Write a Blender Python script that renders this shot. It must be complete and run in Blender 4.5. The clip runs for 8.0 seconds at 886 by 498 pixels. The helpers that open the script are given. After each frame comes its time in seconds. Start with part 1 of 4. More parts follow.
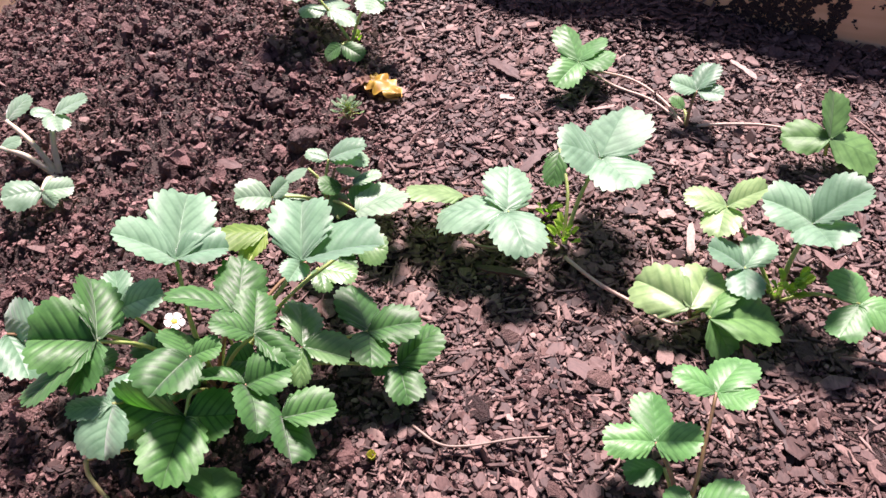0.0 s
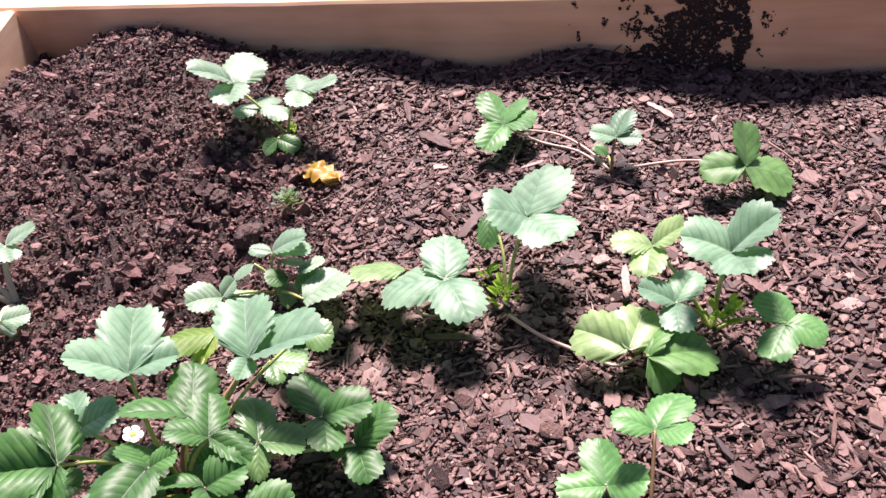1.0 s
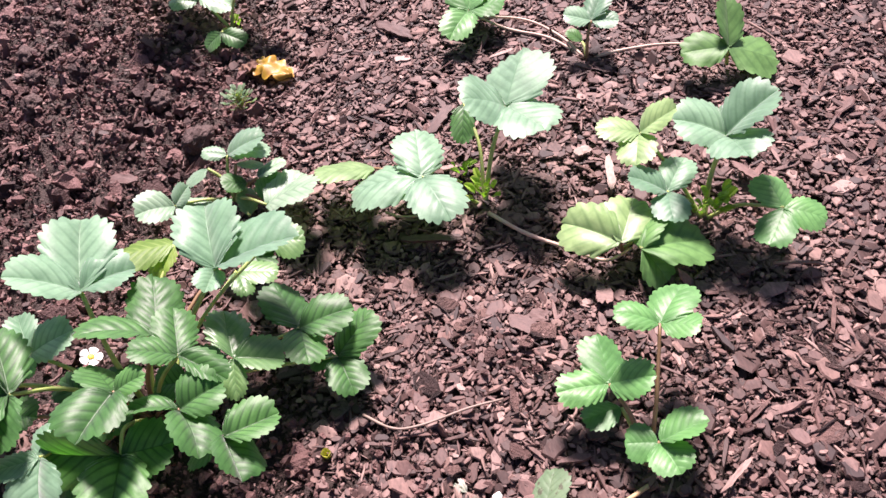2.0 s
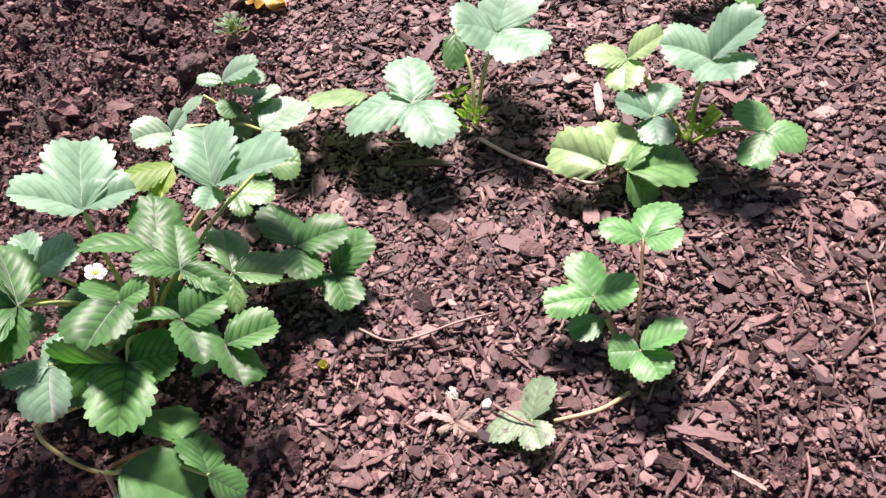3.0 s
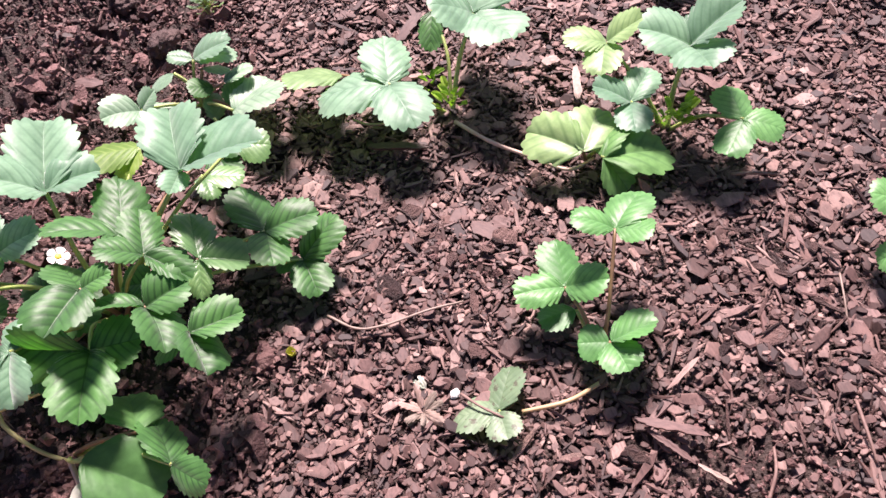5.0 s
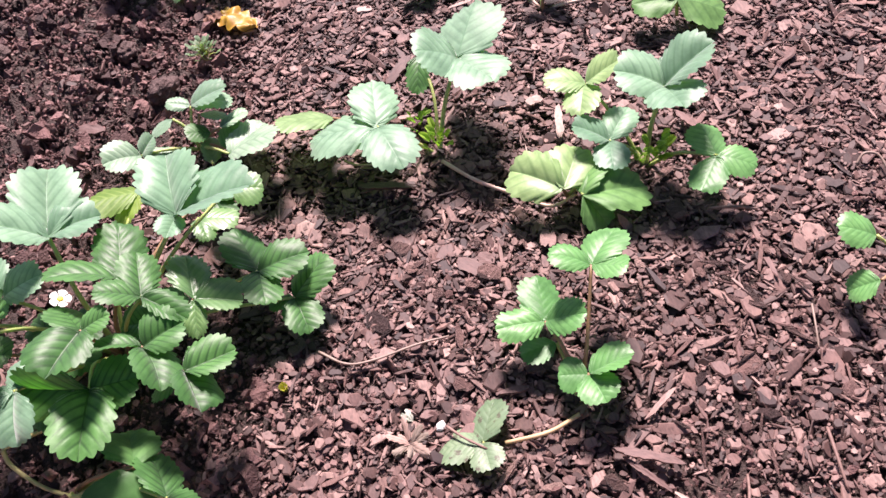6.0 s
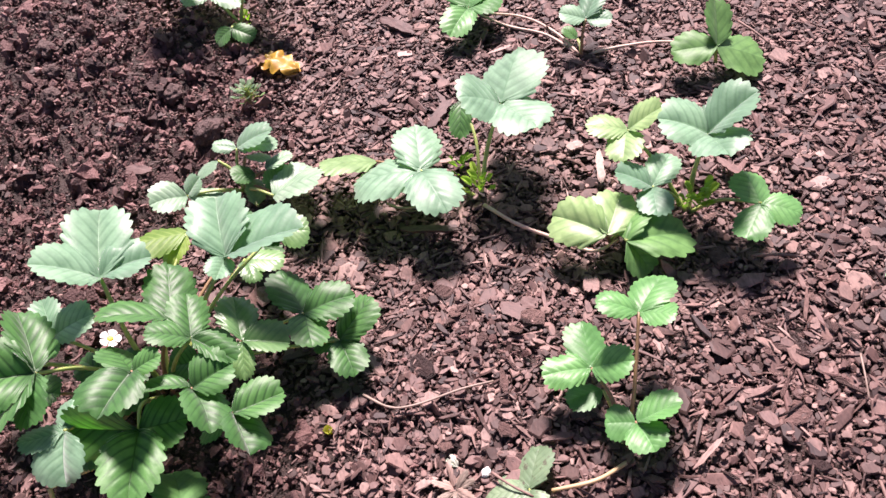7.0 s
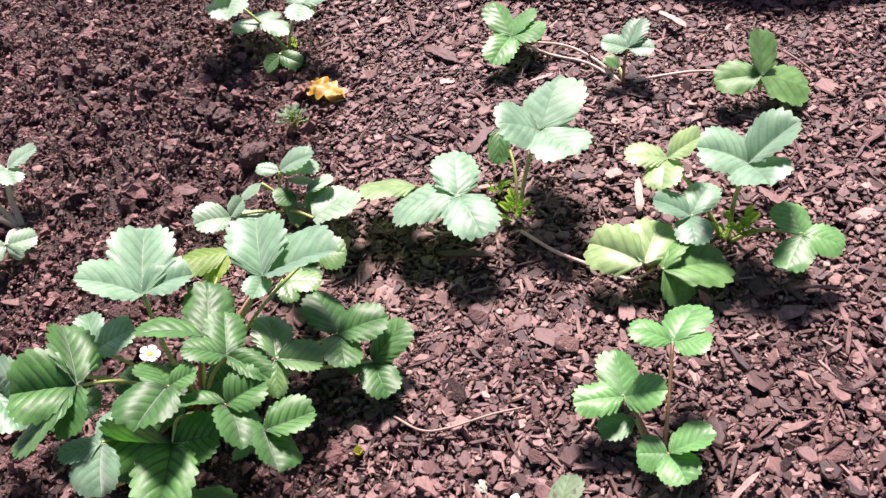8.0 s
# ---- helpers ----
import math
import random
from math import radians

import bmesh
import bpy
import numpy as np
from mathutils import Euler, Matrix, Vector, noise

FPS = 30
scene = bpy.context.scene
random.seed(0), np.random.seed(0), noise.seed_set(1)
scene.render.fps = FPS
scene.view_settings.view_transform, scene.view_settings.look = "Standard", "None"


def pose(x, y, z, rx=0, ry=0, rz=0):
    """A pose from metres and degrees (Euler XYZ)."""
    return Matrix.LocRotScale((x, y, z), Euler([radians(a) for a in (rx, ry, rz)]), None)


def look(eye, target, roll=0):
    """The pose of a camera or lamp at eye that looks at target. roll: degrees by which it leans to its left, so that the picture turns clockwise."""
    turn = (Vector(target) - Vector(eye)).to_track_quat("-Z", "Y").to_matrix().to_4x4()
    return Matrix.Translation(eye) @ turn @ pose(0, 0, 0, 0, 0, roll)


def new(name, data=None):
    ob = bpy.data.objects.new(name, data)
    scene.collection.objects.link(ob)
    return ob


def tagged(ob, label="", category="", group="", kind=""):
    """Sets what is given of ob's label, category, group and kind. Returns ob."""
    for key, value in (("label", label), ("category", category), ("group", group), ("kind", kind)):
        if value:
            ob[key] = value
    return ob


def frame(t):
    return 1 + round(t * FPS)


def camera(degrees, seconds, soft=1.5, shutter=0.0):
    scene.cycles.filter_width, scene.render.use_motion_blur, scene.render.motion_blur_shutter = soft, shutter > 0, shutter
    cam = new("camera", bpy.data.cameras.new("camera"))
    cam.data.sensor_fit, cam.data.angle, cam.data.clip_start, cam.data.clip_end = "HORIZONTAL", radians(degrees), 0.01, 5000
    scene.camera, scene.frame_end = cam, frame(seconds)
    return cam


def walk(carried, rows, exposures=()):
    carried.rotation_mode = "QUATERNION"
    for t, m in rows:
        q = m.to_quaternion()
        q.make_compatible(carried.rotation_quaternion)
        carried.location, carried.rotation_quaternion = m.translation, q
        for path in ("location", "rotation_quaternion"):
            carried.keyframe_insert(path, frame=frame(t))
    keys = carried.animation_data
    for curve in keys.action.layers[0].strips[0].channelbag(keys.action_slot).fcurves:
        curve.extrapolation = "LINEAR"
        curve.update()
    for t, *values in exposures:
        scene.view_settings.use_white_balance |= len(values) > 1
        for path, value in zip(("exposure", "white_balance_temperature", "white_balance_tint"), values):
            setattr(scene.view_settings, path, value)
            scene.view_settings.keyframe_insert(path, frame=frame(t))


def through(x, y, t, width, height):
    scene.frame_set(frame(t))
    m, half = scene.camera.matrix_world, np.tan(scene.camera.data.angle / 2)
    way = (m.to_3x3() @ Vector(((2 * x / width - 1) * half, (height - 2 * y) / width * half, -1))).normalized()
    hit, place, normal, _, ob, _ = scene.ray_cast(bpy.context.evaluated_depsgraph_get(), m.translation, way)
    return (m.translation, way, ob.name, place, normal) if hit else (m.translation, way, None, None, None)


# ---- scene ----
cam = camera(57.00, 8.0)
EXPOSURE, KELVIN, TINT = 1.45, 6560, 33
CHIPS, CRUMBS, LUMPS = 64000, 68000, 1900
PATH = [
    (0, look((0.0327, 0.0155, 0.5867), (0.0250, 0.7086, -0.1341), -5.07)),
    (0.2, look((0.0442, 0.0053, 0.5951), (0.0261, 0.7172, -0.1070), -6.67)),
    (0.5, look((0.0618, -0.0024, 0.6058), (0.0415, 0.7273, -0.0777), -10.04)),
    (0.7, look((0.0734, -0.0022, 0.6106), (0.0560, 0.7261, -0.0744), -11.93)),
    (1, look((0.0824, 0.0008, 0.6135), (0.0961, 0.7396, -0.0602), -11.96)),
    (1.2, look((0.0775, 0.0087, 0.6038), (0.1077, 0.7364, -0.0814), -12.14)),
    (1.5, look((0.0618, 0.0300, 0.5768), (0.1060, 0.7192, -0.1464), -11.94)),
    (1.7, look((0.0538, 0.0404, 0.5700), (0.1061, 0.7115, -0.1695), -11.53)),
    (2.8, look((0.0386, 0.0100, 0.5736), (0.1049, 0.6181, -0.2175), -10.76)),
    (3, look((0.0377, 0.0055, 0.5731), (0.0936, 0.6067, -0.2241), -11.08)),
    (3.5, look((0.0428, 0.0030, 0.5701), (0.0959, 0.5880, -0.2391), -10.04)),
    (4, look((0.0453, -0.0017, 0.5716), (0.0974, 0.5717, -0.2461), -9.73)),
    (4.5, look((0.0468, 0.0007, 0.5670), (0.0969, 0.5662, -0.2563), -9.93)),
    (4.7, look((0.0508, 0.0073, 0.5672), (0.0977, 0.5709, -0.2575), -10.51)),
    (5, look((0.0567, 0.0165, 0.5706), (0.1146, 0.5886, -0.2476), -10.10)),
    (5.2, look((0.0569, 0.0163, 0.5771), (0.1315, 0.5899, -0.2387), -8.94)),
    (6.3, look((0.0816, 0.0013, 0.5970), (0.1324, 0.6138, -0.1918), -11.96)),
    (6.5, look((0.0660, 0.0062, 0.5973), (0.1210, 0.6272, -0.1846), -11.53)),
    (7, look((0.0565, 0.0126, 0.6064), (0.1016, 0.6486, -0.1639), -11.69)),
    (7.2, look((0.0576, 0.0092, 0.6058), (0.1009, 0.6511, -0.1597), -12.35)),
    (7.5, look((0.0615, 0.0029, 0.6046), (0.0954, 0.6534, -0.1541), -11.84)),
    (8, look((0.0664, 0.0054, 0.6055), (0.0632, 0.6782, -0.1343), -13.74)),
]
walk(cam, PATH, exposures=[(0.0, EXPOSURE, KELVIN, TINT), (8.0, EXPOSURE, KELVIN, TINT)])

# ---- daylight: clear sky, sun from behind the far board ----
SUN_AZ, SUN_EL = radians(75), radians(53.5)     # azimuth from +x, counter-clockwise
sun_dir = Vector((math.cos(SUN_EL) * math.cos(SUN_AZ), math.cos(SUN_EL) * math.sin(SUN_AZ), math.sin(SUN_EL)))
world = bpy.data.worlds.new("world")
scene.world = world
world.use_nodes = True
wn = world.node_tree
sky = wn.nodes.new("ShaderNodeTexSky")
sky.sky_type = "NISHITA"
sky.sun_disc = False
sky.air_density, sky.dust_density = 0.6, 1.0
sky.sun_elevation = SUN_EL
sky.sun_rotation = math.pi / 2 - SUN_AZ
wn.links.new(sky.outputs[0], wn.nodes["Background"].inputs[0])
wn.nodes["Background"].inputs[1].default_value = 0.052
lamp = bpy.data.lights.new("sun", "SUN")
lamp.energy, lamp.angle, lamp.color = 5.0, radians(11.0), (1.0, 0.945, 0.87)
sun = new("sun", lamp)
sun.matrix_world = look(sun_dir * 10, (0, 0, 0))


# ---- materials ----
def material(name):
    m = bpy.data.materials.new(name)
    m.use_nodes = True
    return m, m.node_tree, m.node_tree.nodes["Principled BSDF"]


def ramp(nt, source, stops):
    r = nt.nodes.new("ShaderNodeValToRGB")
    el = r.color_ramp.elements
    while len(el) < len(stops):
        el.new(0.5)
    for e, (p, c) in zip(el, stops):
        e.position, e.color = p, (*c, 1)
    nt.links.new(source, r.inputs[0])
    return r.outputs[0]


def noise_tex(nt, scale, detail=4.0, stretch=None, rough=0.55):
    co = nt.nodes.new("ShaderNodeTexCoord")
    n = nt.nodes.new("ShaderNodeTexNoise")
    n.inputs["Scale"].default_value, n.inputs["Detail"].default_value, n.inputs["Roughness"].default_value = scale, detail, rough
    if stretch:
        mp = nt.nodes.new("ShaderNodeMapping")
        mp.inputs["Scale"].default_value = stretch
        nt.links.new(co.outputs["Object"], mp.inputs["Vector"])
        nt.links.new(mp.outputs["Vector"], n.inputs["Vector"])
    else:
        nt.links.new(co.outputs["Object"], n.inputs["Vector"])
    return n.outputs["Fac"]


def mix(nt, kind, fac, a, b):
    m = nt.nodes.new("ShaderNodeMix")
    m.data_type, m.blend_type = "RGBA", kind
    for socket, value in ((m.inputs[0], fac), (m.inputs[6], a), (m.inputs[7], b)):
        if isinstance(value, bpy.types.NodeSocket):
            nt.links.new(value, socket)
        elif isinstance(value, tuple):
            socket.default_value = (*value, 1)
        else:
            socket.default_value = value
    return m.outputs[2]


def bump(nt, bsdf, height, strength, distance):
    b = nt.nodes.new("ShaderNodeBump")
    b.inputs["Strength"].default_value, b.inputs["Distance"].default_value = strength, distance
    nt.links.new(height, b.inputs["Height"])
    nt.links.new(b.outputs[0], bsdf.inputs["Normal"])


def bark_material(name, per_object, scale=420):
    m, nt, p = material(name)
    if per_object:
        rnd = nt.nodes.new("ShaderNodeObjectInfo").outputs["Random"]
    else:
        rnd = nt.nodes.new("ShaderNodeNewGeometry").outputs["Random Per Island"]
    base = ramp(nt, rnd, BARK)
    fibre = noise_tex(nt, scale, 5, (1.0, 0.3, 1.0), 0.65)
    dust = noise_tex(nt, scale * 0.09, 4)
    col = mix(nt, "MULTIPLY", 0.7, base, ramp(nt, fibre, [(0.3, (0.38, 0.36, 0.36)), (0.5, (1.0, 0.98, 0.98)), (0.72, (1.4, 1.36, 1.34))]))
    col = mix(nt, "MULTIPLY", 0.6, col, ramp(nt, dust, [(0.35, (0.55, 0.52, 0.52)), (0.65, (1.12, 1.1, 1.1))]))
    nt.links.new(col, p.inputs["Base Color"])
    p.inputs["Roughness"].default_value = 0.66
    p.inputs["Specular IOR Level"].default_value = 0.4
    bump(nt, p, fibre, 0.6, 0.24 / scale)
    return m


def soil_material(name, stops, island):
    m, nt, p = material(name)
    grain, stain = noise_tex(nt, 420, 5), noise_tex(nt, 14, 3)
    if island:
        first = ramp(nt, nt.nodes.new("ShaderNodeNewGeometry").outputs["Random Per Island"], stops)
    else:
        first = ramp(nt, grain, stops)
    col = mix(nt, "MULTIPLY", 0.7, first, ramp(nt, stain, [(0.35, (0.6, 0.58, 0.58)), (0.65, (1.1, 1.1, 1.1))]))
    nt.links.new(col, p.inputs["Base Color"])
    p.inputs["Roughness"].default_value = 0.75
    p.inputs["Specular IOR Level"].default_value = 0.4
    bump(nt, p, grain, 1.0, 0.003)
    return m


def wood_material(name, tones):
    m, nt, p = material(name)
    grain = noise_tex(nt, 16, 6, (0.35, 2.5, 3.0))
    stain = noise_tex(nt, 3.5, 3)
    col = ramp(nt, grain, list(zip((0.3, 0.55, 0.75), tones)))
    col = mix(nt, "MULTIPLY", 0.8, col, ramp(nt, stain, [(0.3, (0.62, 0.55, 0.5)), (0.55, (1.0, 0.98, 0.96))]))
    nt.links.new(col, p.inputs["Base Color"])
    p.inputs["Roughness"].default_value = 0.7
    bump(nt, p, grain, 0.35, 0.002)
    return m


def leaf_material(name, dark, light, vein_shade, rough=0.48, through=0.3, speck=None, lines=0.6, gloss=0.5, fuzz=0.15):
    """Leaf blade: mottled colour, veins toned along their grooves, soft waxy gloss and light passing through."""
    m, nt, p = material(name)
    mottle = noise_tex(nt, 70, 4)
    rnd = nt.nodes.new("ShaderNodeObjectInfo").outputs["Random"]
    col = ramp(nt, mottle, [(0.36, dark), (0.64, light)])
    col = mix(nt, "MULTIPLY", 1.0, col, ramp(nt, rnd, [(0.0, (0.62, 0.72, 0.66)), (1.0, (1.25, 1.18, 1.15))]))
    # Vein tint; the darker tones of green leaves paint in shade of the pleat grooves
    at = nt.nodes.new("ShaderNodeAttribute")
    at.attribute_name = "vein_shade"
    col = mix(nt, "MIX", ramp(nt, at.outputs["Fac"], [(0.4, (0, 0, 0)), (0.88, (lines, lines, lines))]), col, vein_shade)
    if speck:
        blot = noise_tex(nt, 160, 3)
        col = mix(nt, "MIX", ramp(nt, blot, [(0.57, (0, 0, 0)), (0.65, (0.75, 0.75, 0.75))]), col, speck)
    nt.links.new(col, p.inputs["Base Color"])
    p.inputs["Roughness"].default_value = rough
    p.inputs["Specular IOR Level"].default_value = gloss
    p.inputs["Sheen Weight"].default_value, p.inputs["Sheen Roughness"].default_value = fuzz, 0.45
    bump(nt, p, noise_tex(nt, 130, 3), 0.22, 0.0012)
    tr = nt.nodes.new("ShaderNodeBsdfTranslucent")
    nt.links.new(mix(nt, "MULTIPLY", 1.0, col, (1.15, 1.7, 0.5)), tr.inputs["Color"])
    ms = nt.nodes.new("ShaderNodeMixShader")
    ms.inputs[0].default_value = through
    nt.links.new(p.outputs[0], ms.inputs[1])
    nt.links.new(tr.outputs[0], ms.inputs[2])
    nt.links.new(ms.outputs[0], nt.nodes["Material Output"].inputs["Surface"])
    return m


def plain_material(name, a, b, scale=60, rough=0.55, glow=0.0):
    m, nt, p = material(name)
    col = ramp(nt, noise_tex(nt, scale, 3), [(0.3, a), (0.7, b)])
    nt.links.new(col, p.inputs["Base Color"])
    p.inputs["Roughness"].default_value = rough
    p.inputs["Subsurface Weight"].default_value = glow
    p.inputs["Subsurface Scale"].default_value = 0.003
    p.inputs["Subsurface Radius"].default_value = (0.8, 1.0, 0.4)
    return m


BARK = [(0.0, (0.028, 0.014, 0.0135)), (0.2, (0.072, 0.041, 0.035)), (0.6, (0.142, 0.081, 0.071)), (0.9, (0.203, 0.124, 0.105)), (1.0, (0.305, 0.205, 0.175))]
bark = bark_material("bark", False)
bark_piece = bark_material("bark_piece", True, 650)
bark_chip = bark_material("bark_chip", True, 6)
soil = soil_material("soil", [(0.3, (0.022, 0.013, 0.011)), (0.7, (0.075, 0.046, 0.038))], False)
crumb = soil_material("soil_crumb", [(0.0, (0.046, 0.023, 0.021)), (0.35, (0.125, 0.064, 0.057)), (0.65, (0.184, 0.097, 0.088)), (0.92, (0.235, 0.130, 0.117)), (1.0, (0.33, 0.198, 0.178))], True)
clod_soil = soil_material("clod_soil", [(0.3, (0.057, 0.034, 0.030)), (0.7, (0.130, 0.079, 0.070))], False)
mud = soil_material("wet_mud", [(0.3, (0.018, 0.011, 0.009)), (0.7, (0.05, 0.03, 0.026))], False)
wood = wood_material("board_wood", [(0.66, 0.40, 0.225), (0.76, 0.50, 0.30), (0.80, 0.545, 0.335)])
pale_wood = wood_material("pale_board_wood", [(0.66, 0.43, 0.26), (0.75, 0.54, 0.35), (0.79, 0.60, 0.42)])
dirt = soil_material("path_dirt", [(0.3, (0.3, 0.22, 0.16)), (0.7, (0.45, 0.36, 0.28))], False)
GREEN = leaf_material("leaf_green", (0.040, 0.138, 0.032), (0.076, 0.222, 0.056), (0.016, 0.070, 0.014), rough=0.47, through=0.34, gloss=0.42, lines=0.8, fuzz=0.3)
# Sky and sun sheen of flat-lying leaves painted in as paler, bluer green
SHEEN = leaf_material("leaf_sheen_pale", (0.126, 0.258, 0.158), (0.202, 0.374, 0.240), (0.056, 0.160, 0.076), rough=0.46, through=0.3, lines=0.45, gloss=0.42, fuzz=0.6)
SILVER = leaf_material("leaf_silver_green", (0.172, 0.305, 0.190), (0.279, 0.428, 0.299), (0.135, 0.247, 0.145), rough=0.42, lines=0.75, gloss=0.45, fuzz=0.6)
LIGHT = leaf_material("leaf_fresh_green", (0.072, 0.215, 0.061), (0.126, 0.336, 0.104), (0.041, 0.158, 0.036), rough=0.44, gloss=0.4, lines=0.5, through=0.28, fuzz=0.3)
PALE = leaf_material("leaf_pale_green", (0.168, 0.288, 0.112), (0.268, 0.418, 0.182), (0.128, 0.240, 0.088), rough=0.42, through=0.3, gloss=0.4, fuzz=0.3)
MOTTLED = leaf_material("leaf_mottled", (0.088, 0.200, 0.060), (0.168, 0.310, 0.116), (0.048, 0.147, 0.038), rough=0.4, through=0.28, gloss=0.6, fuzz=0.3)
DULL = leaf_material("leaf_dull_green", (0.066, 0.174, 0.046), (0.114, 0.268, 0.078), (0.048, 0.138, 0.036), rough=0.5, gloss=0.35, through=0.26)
YELLOW = leaf_material("leaf_yellow_green", (0.15, 0.27, 0.035), (0.24, 0.36, 0.07), (0.26, 0.38, 0.1), through=0.4)
HEART = leaf_material("leaf_young_yellow", (0.22, 0.36, 0.035), (0.34, 0.5, 0.075), (0.4, 0.52, 0.12), through=0.35)
BUD = leaf_material("leaf_bud_yellow", (0.36, 0.34, 0.03), (0.5, 0.46, 0.05), (0.5, 0.48, 0.1), through=0.3)
UNDER = leaf_material("leaf_underside", (0.52, 0.53, 0.45), (0.66, 0.66, 0.57), (0.70, 0.68, 0.58), rough=0.6, through=0.2)
DUSTY = leaf_material("leaf_dusty_green", (0.128, 0.212, 0.119), (0.204, 0.297, 0.178), (0.102, 0.170, 0.085), speck=(0.076, 0.047, 0.038))
ORANGE = leaf_material("leaf_orange", (0.425, 0.178, 0.009), (0.637, 0.357, 0.025), (0.595, 0.383, 0.051), through=0.2)
DEAD = leaf_material("leaf_dead", (0.204, 0.132, 0.106), (0.374, 0.272, 0.238), (0.340, 0.255, 0.212), rough=0.7, through=0.1)
DEAD_BROWN = leaf_material("leaf_dead_brown", (0.102, 0.043, 0.025), (0.221, 0.111, 0.072), (0.170, 0.085, 0.051), rough=0.7, through=0.1)
DEAD_GREY = leaf_material("leaf_dead_grey", (0.136, 0.102, 0.085), (0.221, 0.170, 0.153), (0.170, 0.128, 0.111), rough=0.7, through=0.1)
STEM = plain_material("stem_green", (0.24, 0.31, 0.09), (0.35, 0.40, 0.14), glow=0.5)
STEM_PALE = plain_material("stem_pale", (0.408, 0.357, 0.255), (0.510, 0.442, 0.340), glow=0.4)
STEM_RED = plain_material("stem_reddish", (0.204, 0.128, 0.060), (0.289, 0.170, 0.093))
RUNNER = plain_material("runner_pink", (0.468, 0.289, 0.230), (0.561, 0.425, 0.340))
RUNNER_YELLOW = plain_material("runner_yellow", (0.357, 0.315, 0.119), (0.476, 0.425, 0.204))
RUNNER_TAN = plain_material("runner_tan", (0.391, 0.264, 0.136), (0.510, 0.374, 0.212))
PALE_BARK = plain_material("pale_bark", (0.255, 0.170, 0.145), (0.374, 0.272, 0.238), 260, 0.7)
STRAW = plain_material("straw", (0.185, 0.130, 0.102), (0.280, 0.205, 0.165))
TWIG = plain_material("twig", (0.136, 0.076, 0.064), (0.230, 0.145, 0.119), 200, 0.7)
WHITE = plain_material("petal_white", (0.637, 0.637, 0.595), (0.722, 0.722, 0.680))
POLLEN = plain_material("pollen_yellow", (0.6, 0.42, 0.05), (0.75, 0.55, 0.1))


# ---- mesh helpers ----
worlds = {}


def mesh_from(name, verts, faces, mat, smooth=False):
    me = bpy.data.meshes.new(name)
    me.from_pydata(verts, [], faces)
    me.materials.append(mat)
    if smooth:
        me.shade_smooth()
    return me


def empty(name, at):
    ob = new(name)
    ob.empty_display_size = 0.02
    ob.matrix_world = worlds[ob.name] = Matrix.Translation(at)
    return ob


def place(name, me, parent, at, label=""):
    """A mesh as a part under its parent, at a pose given in the world."""
    ob = new(name, me)
    ob.parent = parent
    ob.matrix_basis = worlds[parent.name].inverted() @ at
    worlds[ob.name] = at
    return tagged(ob, label)


def thing(name, me, at=Matrix()):
    ob = new(name, me)
    ob.matrix_world = worlds[ob.name] = at
    return ob


def smooth_path(points, steps=6):
    pts = [Vector(p) for p in points]
    if len(pts) == 2:
        return [pts[0].lerp(pts[1], k / steps) for k in range(steps + 1)]
    out = []
    ext = [pts[0] * 2 - pts[1], *pts, pts[-1] * 2 - pts[-2]]
    for i in range(1, len(ext) - 2):
        a, b, c, d = ext[i - 1:i + 3]
        for k in range(steps):
            t = k / steps
            out.append(0.5 * (2 * b + (c - a) * t + (2 * a - 5 * b + 4 * c - d) * t * t + (3 * b - a - 3 * c + d) * t ** 3))
    out.append(pts[-1])
    return out


def tube_data(points, r0, r1, sides=8, knobbly=0.06):
    verts, faces = [], []
    n = len(points)
    ref = Vector((0.3, 0.2, 1)).normalized()
    for i, p in enumerate(points):
        d = (points[min(i + 1, n - 1)] - points[max(i - 1, 0)]).normalized()
        if abs(d.dot(ref)) > 0.95:
            ref = Vector((1, 0.1, 0)).normalized()
        s = d.cross(ref).normalized()
        u = s.cross(d)
        r = (r0 + (r1 - r0) * i / (n - 1)) * (1 + random.uniform(-knobbly, knobbly))
        for k in range(sides):
            a = 2 * math.pi * k / sides
            verts.append(p + r * (math.cos(a) * s + math.sin(a) * u))
    for i in range(n - 1):
        for k in range(sides):
            a, b = i * sides + k, i * sides + (k + 1) % sides
            faces.append((a, b, b + sides, a + sides))
    faces.append(tuple(range(sides - 1, -1, -1)))
    faces.append(tuple(range((n - 1) * sides, n * sides)))
    return verts, faces


def tube(name, points, r0, r1, mat, parent, label=""):
    o = Vector(points[0])
    v, f = tube_data([Vector(p) - o for p in smooth_path(points)], r0, r1)
    return place(name, mesh_from(name, v, f, mat, True), parent, Matrix.Translation(o), label)


# ---- ground relief ----
BACK_U = Vector((0.9121, -0.4100, 0))        # along the far board
BACK_V = Vector((-0.4100, -0.9121, 0))       # from the far board towards the viewer
CORNER = Vector((-0.498, 1.357, 0))          # inner far-left corner of the bed
BED_LONG, BED_WIDE, BOARD_TOP, BOARD_THICK, PATH_Z, SPLAY = 2.4, 1.2, 0.105, 0.045, -0.11, 0.30


def bump_at(x, y, cx, cy, sx, sy, h):
    return h * math.exp(-((x - cx) / sx) ** 2 - ((y - cy) / sy) ** 2)


